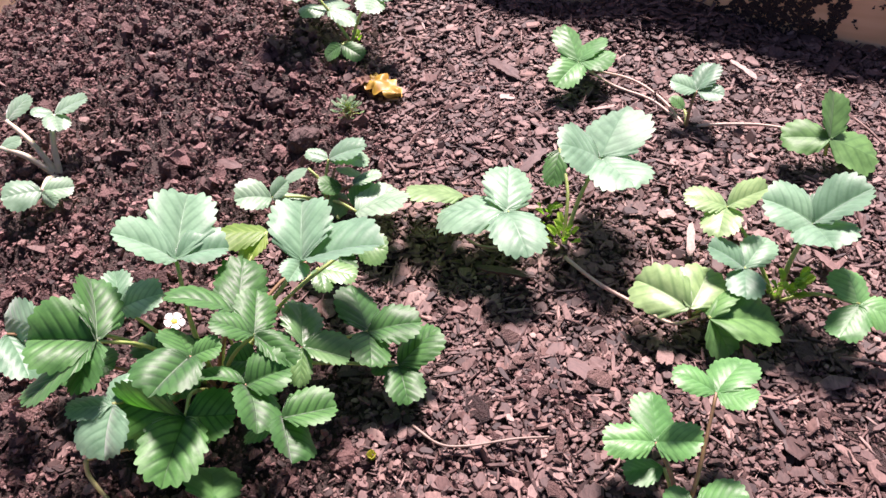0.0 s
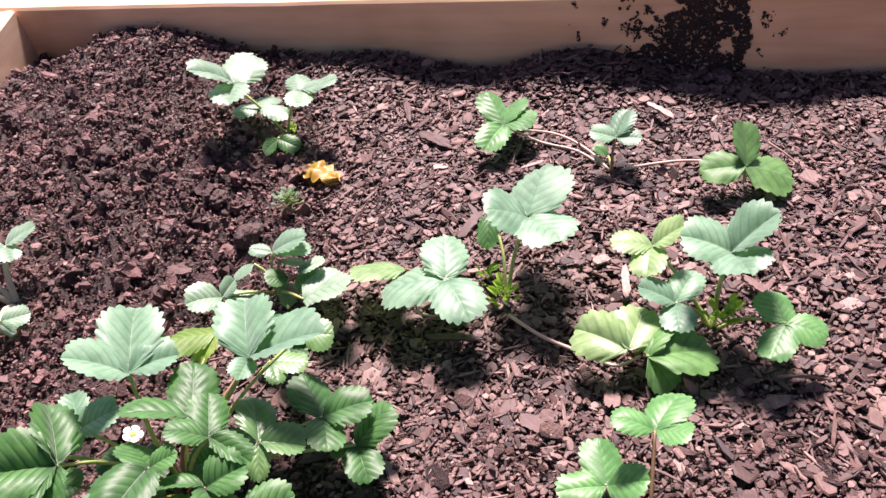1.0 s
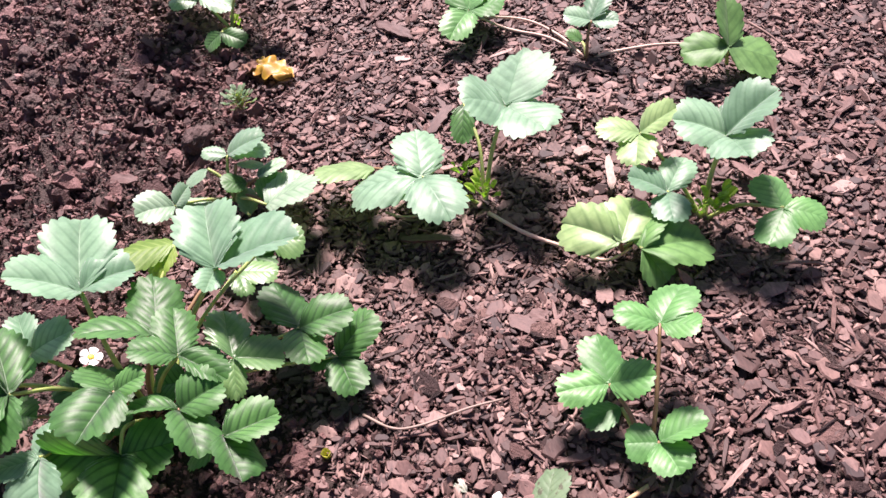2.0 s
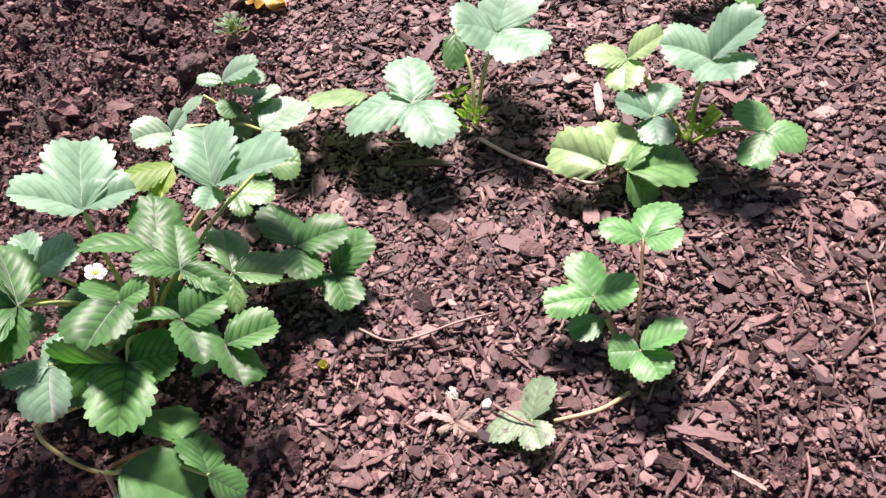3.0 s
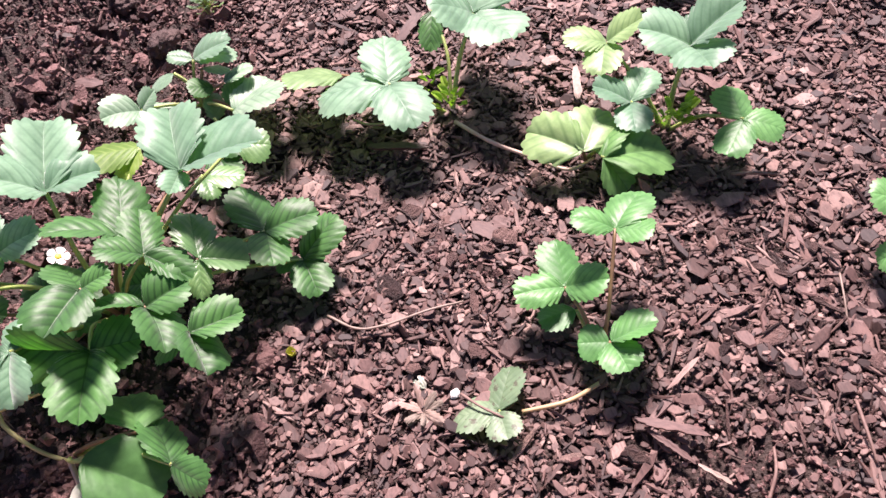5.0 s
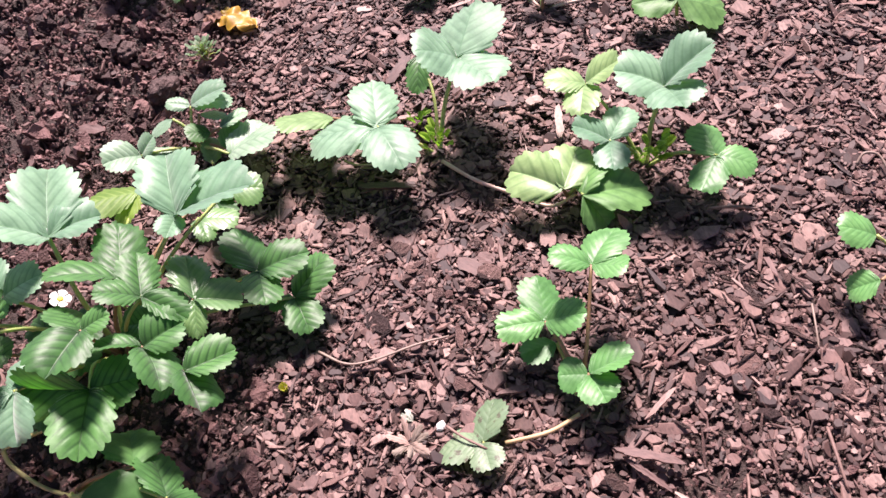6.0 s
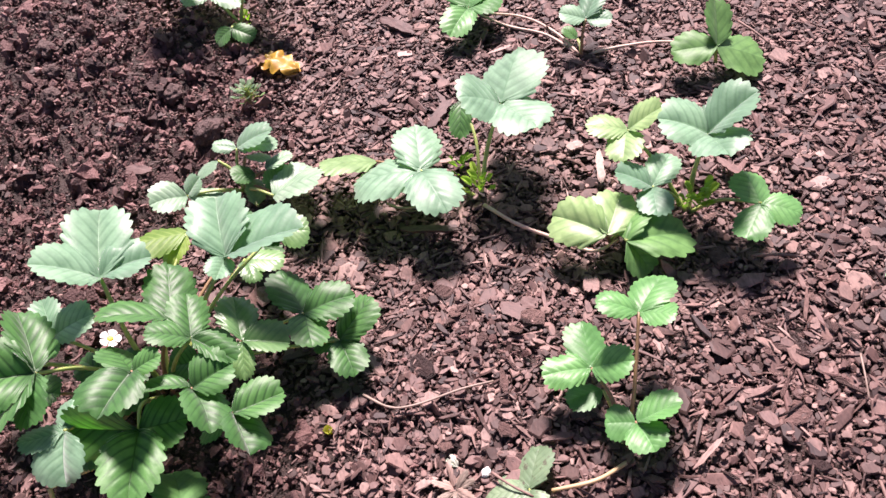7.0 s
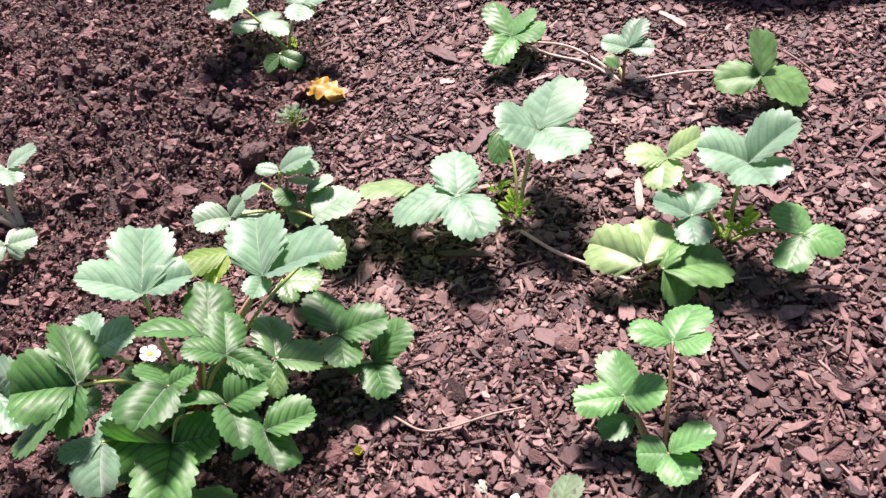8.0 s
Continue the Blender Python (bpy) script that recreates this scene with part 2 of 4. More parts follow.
def relief(x, y):
    """Height of the soil: a heap in the far left corner, a hollow in the middle, small swells."""
    z = bump_at(x, y, -0.29, 1.12, 0.205 if x > -0.29 else 0.5, 0.50, 0.066) + bump_at(x, y, -0.25, 1.25, 0.08, 0.05, 0.006) + bump_at(x, y, -0.335, 1.28, 0.05, 0.045, 0.014)
    z += bump_at(x, y, 0.13, 0.485, 0.16, 0.055, -0.011) + bump_at(x, y, 0.08, 0.36, 0.16, 0.06, 0.007)
    z += bump_at(x, y, 0.36, 0.975, 0.1, 0.05, 0.034) + bump_at(x, y, 0.06, 1.1, 0.1, 0.07, 0.02)
    z += bump_at(x, y, -0.1, 0.33, 0.14, 0.1, 0.006) + bump_at(x, y, -0.45, 1.31, 0.09, 0.06, -0.045) + bump_at(x, y, 0.52, 0.81, 0.12, 0.07, -0.014) + bump_at(x, y, 0.0, 0.555, 0.055, 0.03, -0.018)
    z += 0.006 * noise.noise(Vector((x * 7, y * 7, 0.3))) + 0.003 * noise.noise(Vector((x * 21, y * 21, 1.7)))
    bare = soilness(x, y)
    if bare > 0:
        z += bare * (0.010 * noise.noise(Vector((x * 30, y * 30, 8.2))) + 0.008 * noise.noise(Vector((x * 75, y * 75, 3.1))))
    return z


def soilness(x, y):
    """1 where the bed is bare compost, 0 where bark covers it."""
    edge = -0.02 if y > 0.72 else -0.02 - 0.26 * min(1.0, (0.72 - y) / 0.3)
    edge += 0.2 * min(1.0, max(0.0, (0.36 - y) / 0.1))
    edge += 0.03 * noise.noise(Vector((x * 9, y * 9, 4.0)))
    t = min(1.0, max(0.0, (edge + 0.03 - x) / 0.09))
    patch = max(0.85 * bump_at(x, y, 0.25, 0.16, 0.06, 0.045, 1.0), 1.9 * bump_at(x, y, -0.16, 0.37, 0.13, 0.10, 1.0) - 0.3)
    return min(1.0, max(patch, t * t * (3 - 2 * t)))


def in_bed(x, y, margin=0.0):
    d = Vector((x, y, 0)) - CORNER
    u, v = d.dot(BACK_U), d.dot(BACK_V)
    return margin + SPLAY * v < u < BED_LONG - margin and margin < v < BED_WIDE - margin


# ---- structure: ground outside, bed boards, soil ----
ground_mesh = mesh_from("ground", [(-400, -400, PATH_Z), (400, -400, PATH_Z), (400, 400, PATH_Z), (-400, 400, PATH_Z)], [(0, 1, 2, 3)], dirt)
tagged(thing("ground", ground_mesh), "pale trodden dirt ground around the raised bed", "ground", kind="structure")


def board(name, label, a, b, outward, mat):
    """A bed board from a to b along its inner face, with eased edges and a slightly uneven top."""
    bm = bmesh.new()
    d, o = (b - a).normalized(), outward.normalized()
    steps, c = 60, 0.004
    rings = []
    length = (b - a).length
    for k in range(steps + 1):
        p = a + d * (length * k / steps)
        w = 0.0012 * noise.noise(Vector((k * 0.35, a.x * 9, 2)))
        top, low = BOARD_TOP + w, PATH_Z - 0.02
        prof = [(0, low), (0, top - c), (c, top), (BOARD_THICK - c, top), (BOARD_THICK, top - c), (BOARD_THICK, low)]
        rings.append([bm.verts.new(p + o * (q + 0.4 * w) + Vector((0, 0, z))) for q, z in prof])
    for r, s in zip(rings, rings[1:]):
        for k in range(6):
            bm.faces.new((r[k], s[k], s[(k + 1) % 6], r[(k + 1) % 6]))
    bm.faces.new(rings[0])
    bm.faces.new(rings[-1][::-1])
    bmesh.ops.recalc_face_normals(bm, faces=bm.faces)
    inv = Matrix((d.to_4d(), o.to_4d(), (0, 0, 1, 0), (0, 0, 0, 1))).to_3x3().transposed()
    m = Matrix.Translation(a) @ inv.to_4x4()
    bmesh.ops.transform(bm, matrix=m.inverted(), verts=bm.verts)
    me = bpy.data.meshes.new(name)
    bm.to_mesh(me)
    bm.free()
    me.materials.append(mat)
    return tagged(thing(name, me, m), label, "board", kind="structure")


FAR_R, NEAR_L = CORNER + BACK_U * BED_LONG, CORNER + BACK_U * (SPLAY * BED_WIDE) + BACK_V * BED_WIDE
NEAR_R = FAR_R + BACK_V * BED_WIDE
side = (NEAR_L - CORNER).normalized()
board("bed_board_back", "tan wooden raised-bed board splashed with dark mud", CORNER - BACK_U * 0.06, FAR_R + BACK_U * BOARD_THICK, -BACK_V, wood)
board("bed_board_left", "light tan wooden raised-bed side board", CORNER + side * 0.004, NEAR_L - side * 0.004, Vector((side.y, -side.x, 0)), pale_wood)
board("bed_board_right", "tan wooden raised-bed side board", FAR_R + BACK_V * 0.002, NEAR_R - BACK_V * 0.002, BACK_U, wood)
board("bed_board_front", "tan wooden raised-bed front board", NEAR_L - BACK_U * BOARD_THICK, NEAR_R + BACK_U * BOARD_THICK, BACK_V, wood)

nu, nv = 340, 170
sv, sf = [], []
for j in range(nv + 1):
    for i in range(nu + 1):
        first = SPLAY * BED_WIDE * j / nv
        p = CORNER + BACK_U * (first + (BED_LONG - first) * i / nu) + BACK_V * (BED_WIDE * j / nv)
        rough = 0.003 * noise.noise(Vector((p.x * 60, p.y * 60, 0))) + 0.0022 * noise.noise(Vector((p.x * 140, p.y * 140, 5)))
        sv.append((p.x, p.y, relief(p.x, p.y) - 0.003 + rough * (1 + 1.6 * soilness(p.x, p.y))))
for j in range(nv):
    for i in range(nu):
        a = j * (nu + 1) + i
        sf.append((a, a + nu + 1, a + nu + 2, a + 1))
soil_bed = tagged(thing("soil", mesh_from("soil", sv, sf, soil, True)), "dark brown compost filling the raised bed", "soil", kind="structure")


# ---- strawberry leaves ----
def leaflet_data(length, width, fold, arch, teeth, rng, crease=1.0):
    """One leaflet along +y with rounded teeth: veins run from the midrib to the teeth, the blade bulges between them."""
    def outline(s):
        y = 0.5 * (1 - math.cos(math.pi * s))
        return 0.5 * max(0.0, math.sin(math.pi * s)) ** (0.86 - 0.24 * s) * (0.86 + 0.2 * y), y
    rows = [(0.0, 0, 0.5), (0.09, 0, 0.5), (0.17, 0, 0.7)]
    s0 = 0.24
    ds = (0.965 - s0) / teeth
    for k in range(teeth):
        rows += [(s0 + ds * k, 0.0, 1.0), (s0 + ds * (k + 0.25), 0.55, 0.5), (s0 + ds * (k + 0.55), 1.0, 0.0), (s0 + ds * (k + 0.82), 0.62, 0.5)]
    rows += [(0.965, 0.1, 0.9), (0.985, 0.7, 0.5), (1.0, 0.9, 0.0)]
    cols = 7
    verts, vein_shade, faces = [], [], []
    depth = rng.uniform(0.056, 0.076)
    skew, pleat = rng.uniform(-0.06, 0.06), rng.uniform(0.008, 0.014) * crease
    cup, droop = rng.uniform(0.0, 0.06), rng.uniform(0.04, 0.2)
    wave, phase = rng.uniform(0.01, 0.035), rng.uniform(0, 6)
    for side in (-1, 1):
        start = len(verts)
        uneven = [rng.uniform(0.75, 1.2) for _ in range(teeth + 3)]
        for i, (s, push, puff) in enumerate(rows):
            x, y = outline(s)
            ym = max(0.0, y - 0.95 * x)
            nx, ny = x * 1.2 + 0.02, (y - 0.42) + 0.18
            nl = math.hypot(nx, ny)
            push *= uneven[max(0, i - 3) // 4]
            ex, ey = x * width + push * depth * nx / nl, y + push * depth * ny / nl
            for k in range(cols + 1):
                v = (k / cols) ** 1.6
                px, py = v * ex, ym + v * (ey - ym) - 0.05 * math.sin(math.pi * v) * (1 - s)
                hump = math.sin(math.pi * min(1, 0.08 + v * 0.84)) ** 0.7
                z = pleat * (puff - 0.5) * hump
                z += math.tan(fold) * px * (1.75 - 1.6 * px) + arch * 4 * py * (1 - py)
                z += cup * math.sin(math.pi * v) * x - droop * v * v * x + 0.005 * crease * (1 - math.exp(-9 * v))
                z += wave * math.sin(9 * py + phase + side) * v * v
                verts.append(Vector((side * px + skew * py * (1 - py), py, z)) * length)
                # vein mask, strongest in the valleys where groove shade is painted
                vein_shade.append(max(max(1.0 - 1.5 * puff, 0.0) * (1 - 0.55 * v * v), math.exp(-4.5 * math.hypot(px, py))) if k else 1.0)
        for r in range(len(rows) - 1):
            for k in range(cols):
                a = start + r * (cols + 1) + k
                b = a + cols + 1
                faces.append((a, a + 1, b + 1, b) if side > 0 else (a, b, b + 1, a + 1))
    return verts, faces, vein_shade


leaf_rng = random.Random(7)
CREASE = {"leaf_green": 1.2, "leaf_mottled": 1.3, "leaf_sheen_pale": 1.15, "leaf_silver_green": 1.2, "leaf_fresh_green": 1.0, "leaf_dull_green": 0.35, "leaf_pale_green": 0.5}


def leaflet(parent, base, tip, width, roll, mat, lift, name="leaflet", teeth=7, fold=None):
    base, tip = Vector(base), Vector(tip)
    a = tip - base
    length = a.length
    a.normalize()
    side = a.cross(lift).normalized()
    n = side.cross(a)
    fold = leaf_rng.choice((-0.08, 0.04, 0.12, 0.2, 0.28)) + leaf_rng.uniform(-0.05, 0.05) if fold is None else fold
    arch = leaf_rng.uniform(0.0, 0.085)
    v, f, vein_shade = leaflet_data(length, width, fold, arch, teeth, leaf_rng, CREASE.get(mat.name, 0.8))
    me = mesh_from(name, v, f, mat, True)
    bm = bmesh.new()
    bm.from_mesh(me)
    lay = bm.verts.layers.float.new("vein_shade")
    for q, w in zip(bm.verts, vein_shade):
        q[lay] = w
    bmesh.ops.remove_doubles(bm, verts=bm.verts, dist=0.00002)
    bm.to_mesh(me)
    bm.free()
    me.shade_smooth()
    m = Matrix.Translation(base) @ Matrix((side, a, n)).transposed().to_4x4() @ Matrix.Rotation(radians(roll + leaf_rng.uniform(-3, 3)), 4, "Y")
    return place(name, me, parent, m)


def leaf(plant, base, centre, tips, mat, stem=None, thick=0.0018, teeth=7, bow=0.12):
    """A leaf: its stalk from the plant's base to centre, and its leaflets from there to their tips."""
    base, c = Vector(base), Vector(centre)
    span = (c - base).length
    mid = base.lerp(c, 0.5) + Vector((0, 0, bow * span)) + Vector((leaf_rng.uniform(-1, 1), leaf_rng.uniform(-1, 1), 0)) * 0.06 * span
    stalk = tube("leaf_stalk", [base, mid, c], thick * 1.15, thick * 0.75, stem or (STEM_RED if leaf_rng.random() < 0.35 else STEM), plant)
    lift = Vector((0, 0, 1))
    for tip, width, roll, fold in tips:
        d = (Vector(tip) - c).normalized()
        leaflet(stalk, c + d * 0.002, tip, width, roll, mat, lift, teeth=teeth, fold=fold)
    return stalk


def runner(plant, points, mat=None, r=0.0019):
    return tube("runner", points, r, r * 0.8, mat or RUNNER, plant, "thin bare yellowish runner lying on bark" if mat else "thin bare pinkish runner lying on bark")


def crown(plant, at, size, count, mat):
    """Tuft of folded young leaves and scales at the heart of a plant."""
    v, f = [], []
    rng = random.Random(int(1000 * at[0]) + 5)
    for k in range(count):
        a = rng.uniform(0, 6.28)
        out = Vector((math.cos(a), math.sin(a), rng.uniform(0.6, 1.8))).normalized()
        p = Vector((math.cos(a), math.sin(a), 0)) * rng.uniform(0, 0.5) * size + Vector((0, 0, rng.uniform(0, 0.8) * size))
        lv, lf, _ = leaflet_data(size * rng.uniform(0.28, 0.5), rng.uniform(0.45, 0.75), 0.6, 0.05, 5, rng)
        side = out.cross(Vector((0, 0, 1))).normalized()
        m = Matrix.Translation(p) @ Matrix((side, out, side.cross(out))).transposed().to_4x4()
        o = len(v)
        v += [m @ q for q in lv]
        f += [tuple(i + o for i in face) for face in lf]
    return place("crown", mesh_from("crown", v, f, mat, True), plant, Matrix.Translation(at), "tuft of bright young folded leaves")


def strawberry(label, base):
    ob = empty("strawberry_plant", base)
    return tagged(ob, label, "strawberry plant", "strawberry plants in the bed")




# ---- straw, twigs and large flakes ----
def strand(name, label, mat, r0, r1, points):
    o = Vector(points[0])
    v, f = tube_data([Vector(p) - o for p in smooth_path(points)], r0, r1, 7, 0.15)
    return tagged(thing(name, mesh_from(name, v, f, mat, True), Matrix.Translation(o)), label, name)


def flake(name, label, mat, a, b, width, thick):
    """A large split flake from a to b, ragged at both ends, slightly bowed."""
    a, b = Vector(a), Vector(b)
    d = b - a
    length = d.length
    d.normalize()
    side = d.cross(Vector((0, 0, 1))).normalized()
    n = side.cross(d)
    rng_f = random.Random(int(abs(a.x) * 9999))
    v, f = [], []
    steps, across = 14, 5
    taper = rng_f.uniform(0.25, 0.6)
    lean = rng_f.uniform(-0.25, 0.25)
    for i in range(steps + 1):
        s = i / steps
        w = width * 0.5 * min(1.0, taper + 3.2 * min(s, 1 - s)) * rng_f.uniform(0.82, 1.12)
        y = s * length
        for side_ in range(across):
            q = side_ / (across - 1) * 2 - 1
            ridge = 0.35 * thick * noise.noise(Vector((q * 2.1, s * 2.5, a.x * 90)))
            v.append((q * w + 0.1 * width * noise.noise(Vector((s * 6, q, a.y * 50))), y + 0.06 * length * q * rng_f.uniform(0, 1) * (s > 0.9 or s < 0.1), 0.03 * length * math.sin(math.pi * s) + lean * q * w + ridge))
        v += [(w * 0.96, y, lean * w - thick), (-w * 0.96, y, -lean * w - thick)]
    m_ = across + 2
    for i in range(steps):
        for k in range(m_):
            p, q = i * m_ + k, i * m_ + (k + 1) % m_
            f.append((p, q, q + m_, p + m_))
    f += [tuple(range(m_ - 1, -1, -1)), tuple(range(steps * m_, steps * m_ + m_))]
    m = Matrix.Translation(a) @ Matrix((side, d, n)).transposed().to_4x4()
    return tagged(thing(name, mesh_from(name, v, f, mat), m), label, "bark")


# ---- the plants ----

base = (-0.177, 0.431, 0.000)
plant = strawberry("large bushy strawberry plant with many dark green toothed leaves", base)
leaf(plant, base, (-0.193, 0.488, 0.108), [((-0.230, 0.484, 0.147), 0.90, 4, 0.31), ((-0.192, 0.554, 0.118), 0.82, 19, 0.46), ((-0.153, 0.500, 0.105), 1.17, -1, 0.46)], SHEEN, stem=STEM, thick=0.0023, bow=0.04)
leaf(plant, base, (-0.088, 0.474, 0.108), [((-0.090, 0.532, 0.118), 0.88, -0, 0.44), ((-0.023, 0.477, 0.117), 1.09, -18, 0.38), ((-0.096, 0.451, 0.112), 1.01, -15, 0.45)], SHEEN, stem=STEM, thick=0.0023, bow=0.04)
leaf(plant, base, (-0.138, 0.433, 0.098), [((-0.139, 0.488, 0.102), 0.77, 17, 0.03), ((-0.187, 0.433, 0.122), 0.78, 32, 0.19)], GREEN)
leaf(plant, base, (-0.120, 0.405, 0.105), [((-0.122, 0.446, 0.107), 0.82, 27, 0.15), ((-0.148, 0.406, 0.123), 0.86, 7, 0.18), ((-0.091, 0.383, 0.093), 0.67, -20, 0.49)], GREEN)
leaf(plant, base, (-0.088, 0.409, 0.080), [((-0.092, 0.454, 0.079), 0.77, 32, 0.26), ((-0.054, 0.404, 0.068), 0.97, -7, 0.44), ((-0.090, 0.380, 0.070), 0.60, -1, 0.24)], MOTTLED)
leaf(plant, base, (-0.040, 0.438, 0.056), [((-0.054, 0.487, 0.058), 0.80, 26, -0.07), ((0.003, 0.442, 0.058), 0.92, 1, 0.23), ((-0.036, 0.399, 0.063), 0.89, -25, 0.06)], GREEN)
leaf(plant, base, (-0.017, 0.416, 0.036), [((0.017, 0.440, 0.049), 0.89, -6, 0.01), ((-0.010, 0.380, 0.034), 0.94, -11, 0.24), ((-0.039, 0.418, 0.033), 0.90, 13, -0.07)], GREEN)
leaf(plant, base, (-0.163, 0.383, 0.112), [((-0.183, 0.347, 0.119), 1.34, 1, 0.48), ((-0.180, 0.412, 0.110), 1.08, 46, -0.07), ((-0.140, 0.387, 0.117), 1.04, -1, 0.31)], GREEN)
leaf(plant, base, (-0.124, 0.366, 0.095), [((-0.093, 0.377, 0.097), 1.30, 3, 0.50), ((-0.111, 0.325, 0.097), 0.87, -38, 0.27), ((-0.155, 0.365, 0.107), 0.83, 34, 0.42)], GREEN)
leaf(plant, base, (-0.097, 0.340, 0.088), [((-0.060, 0.349, 0.084), 0.95, -4, 0.40), ((-0.088, 0.307, 0.084), 1.34, -52, 0.50), ((-0.125, 0.336, 0.076), 0.86, 21, 0.01)], GREEN)
leaf(plant, base, (-0.171, 0.353, 0.080), [((-0.226, 0.372, 0.080), 0.77, -48, 0.48), ((-0.176, 0.296, 0.085), 0.80, -18, 0.34), ((-0.135, 0.352, 0.080), 1.18, 12, 0.23)], GREEN)
leaf(plant, base, (-0.226, 0.366, 0.085), [((-0.229, 0.330, 0.070), 1.14, 8, 0.41), ((-0.257, 0.362, 0.090), 0.76, 8, 0.00), ((-0.221, 0.395, 0.083), 0.88, -8, -0.18)], SHEEN)
leaf(plant, base, (-0.239, 0.407, 0.110), [((-0.255, 0.464, 0.116), 0.60, 45, 0.38), ((-0.284, 0.404, 0.121), 1.34, -14, 0.50), ((-0.282, 0.361, 0.103), 0.80, 29, 0.07), ((-0.243, 0.365, 0.105), 0.76, 14, 0.01)], GREEN)
leaf(plant, base, (-0.301, 0.442, 0.090), [((-0.337, 0.463, 0.086), 0.84, -47, -0.11)], SHEEN)
leaf(plant, base, (-0.333, 0.446, 0.080), [((-0.306, 0.406, 0.073), 0.68, -36, -0.01)], SHEEN)
leaf(plant, base, (-0.237, 0.454, 0.092), [((-0.247, 0.488, 0.098), 0.68, 15, 0.29), ((-0.201, 0.457, 0.102), 0.97, 6, 0.17), ((-0.240, 0.433, 0.091), 0.76, -8, 0.12)], SHEEN)
leaf(plant, base, (-0.129, 0.542, 0.080), [((-0.175, 0.542, 0.083), 0.87, 10, -0.11), ((-0.151, 0.521, 0.071), 0.83, 4, -0.04)], YELLOW)
leaf(plant, base, (-0.049, 0.512, 0.085), [((-0.022, 0.511, 0.076), 1.28, 15, 0.09)], MOTTLED)
leaf(plant, base, (-0.084, 0.511, 0.060), [((-0.052, 0.504, 0.054), 0.90, -6, -0.01), ((-0.078, 0.484, 0.059), 0.73, -24, 0.06)], MOTTLED)
leaf(plant, base, (-0.132, 0.421, 0.050), [((-0.103, 0.435, 0.050), 1.36, 0, 0.12), ((-0.117, 0.392, 0.050), 1.15, 0, 0.12), ((-0.158, 0.424, 0.050), 1.53, 0, 0.12)], GREEN)
leaf(plant, base, (-0.205, 0.428, 0.050), [((-0.233, 0.453, 0.052), 0.89, 0, 0.12), ((-0.187, 0.395, 0.047), 0.98, 0, 0.12), ((-0.179, 0.437, 0.050), 1.65, 0, 0.12)], GREEN)
leaf(plant, base, (-0.213, 0.381, 0.040), [((-0.238, 0.368, 0.040), 1.72, 0, 0.12), ((-0.193, 0.340, 0.039), 0.76, 0, 0.12), ((-0.237, 0.405, 0.040), 0.92, 0, 0.12)], GREEN)
leaf(plant, base, (-0.278, 0.435, 0.050), [((-0.300, 0.456, 0.056), 1.02, 0, 0.12), ((-0.291, 0.414, 0.050), 1.73, 0, 0.12), ((-0.252, 0.427, 0.050), 1.31, 0, 0.12)], GREEN)
leaf(plant, base, (-0.076, 0.549, 0.050), [((-0.095, 0.571, 0.050), 1.25, 0, 0.12), ((-0.049, 0.556, 0.050), 1.74, 0, 0.12), ((-0.062, 0.512, 0.043), 0.75, 0, 0.12)], GREEN)

base = (-0.222, 0.316, 0.000)
plant_m = plant = strawberry("rooted strawberry offshoot with drooping round leaves on a pale runner", base)
leaf(plant, base, (-0.185, 0.280, 0.060), [((-0.142, 0.255, 0.032), 1.03, -1, 0.20)], DULL, teeth=5)
leaf(plant, base, (-0.203, 0.281, 0.026), [((-0.172, 0.236, 0.030), 0.86, -8, 0.03)], UNDER, teeth=4, stem=RUNNER, thick=0.0024)
leaf(plant, base, (-0.128, 0.265, 0.050), [((-0.141, 0.305, 0.043), 0.85, 45, 0.08), ((-0.104, 0.242, 0.055), 0.81, 30, 0.03)], GREEN)
leaf(plant, base, (-0.148, 0.294, 0.055), [((-0.162, 0.334, 0.036), 0.97, 30, 0.20)], DULL, teeth=5)

base = (-0.088, 0.643, 0.018)
plant_b = plant = strawberry("small strawberry plant with silvery green leaves in dark soil", base)
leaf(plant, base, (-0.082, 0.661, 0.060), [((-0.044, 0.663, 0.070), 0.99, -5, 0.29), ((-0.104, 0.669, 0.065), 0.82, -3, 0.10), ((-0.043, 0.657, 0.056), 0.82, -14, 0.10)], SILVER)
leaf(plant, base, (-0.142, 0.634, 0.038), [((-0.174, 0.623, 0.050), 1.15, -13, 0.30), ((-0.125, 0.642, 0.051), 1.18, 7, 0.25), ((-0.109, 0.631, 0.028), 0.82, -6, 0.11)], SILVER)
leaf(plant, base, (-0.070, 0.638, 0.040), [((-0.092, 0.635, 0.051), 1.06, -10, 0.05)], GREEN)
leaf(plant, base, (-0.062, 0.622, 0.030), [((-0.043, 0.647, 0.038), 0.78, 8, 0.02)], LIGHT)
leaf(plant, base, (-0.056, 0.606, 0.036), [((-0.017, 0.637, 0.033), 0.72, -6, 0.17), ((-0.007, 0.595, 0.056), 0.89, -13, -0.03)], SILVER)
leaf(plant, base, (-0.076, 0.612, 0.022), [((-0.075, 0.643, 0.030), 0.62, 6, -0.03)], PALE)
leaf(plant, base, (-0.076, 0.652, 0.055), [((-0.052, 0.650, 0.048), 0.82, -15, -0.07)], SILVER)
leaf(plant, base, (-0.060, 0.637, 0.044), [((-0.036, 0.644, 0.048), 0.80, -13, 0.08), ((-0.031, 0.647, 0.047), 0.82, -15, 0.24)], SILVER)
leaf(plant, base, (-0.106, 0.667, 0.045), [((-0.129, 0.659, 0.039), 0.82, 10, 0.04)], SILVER)

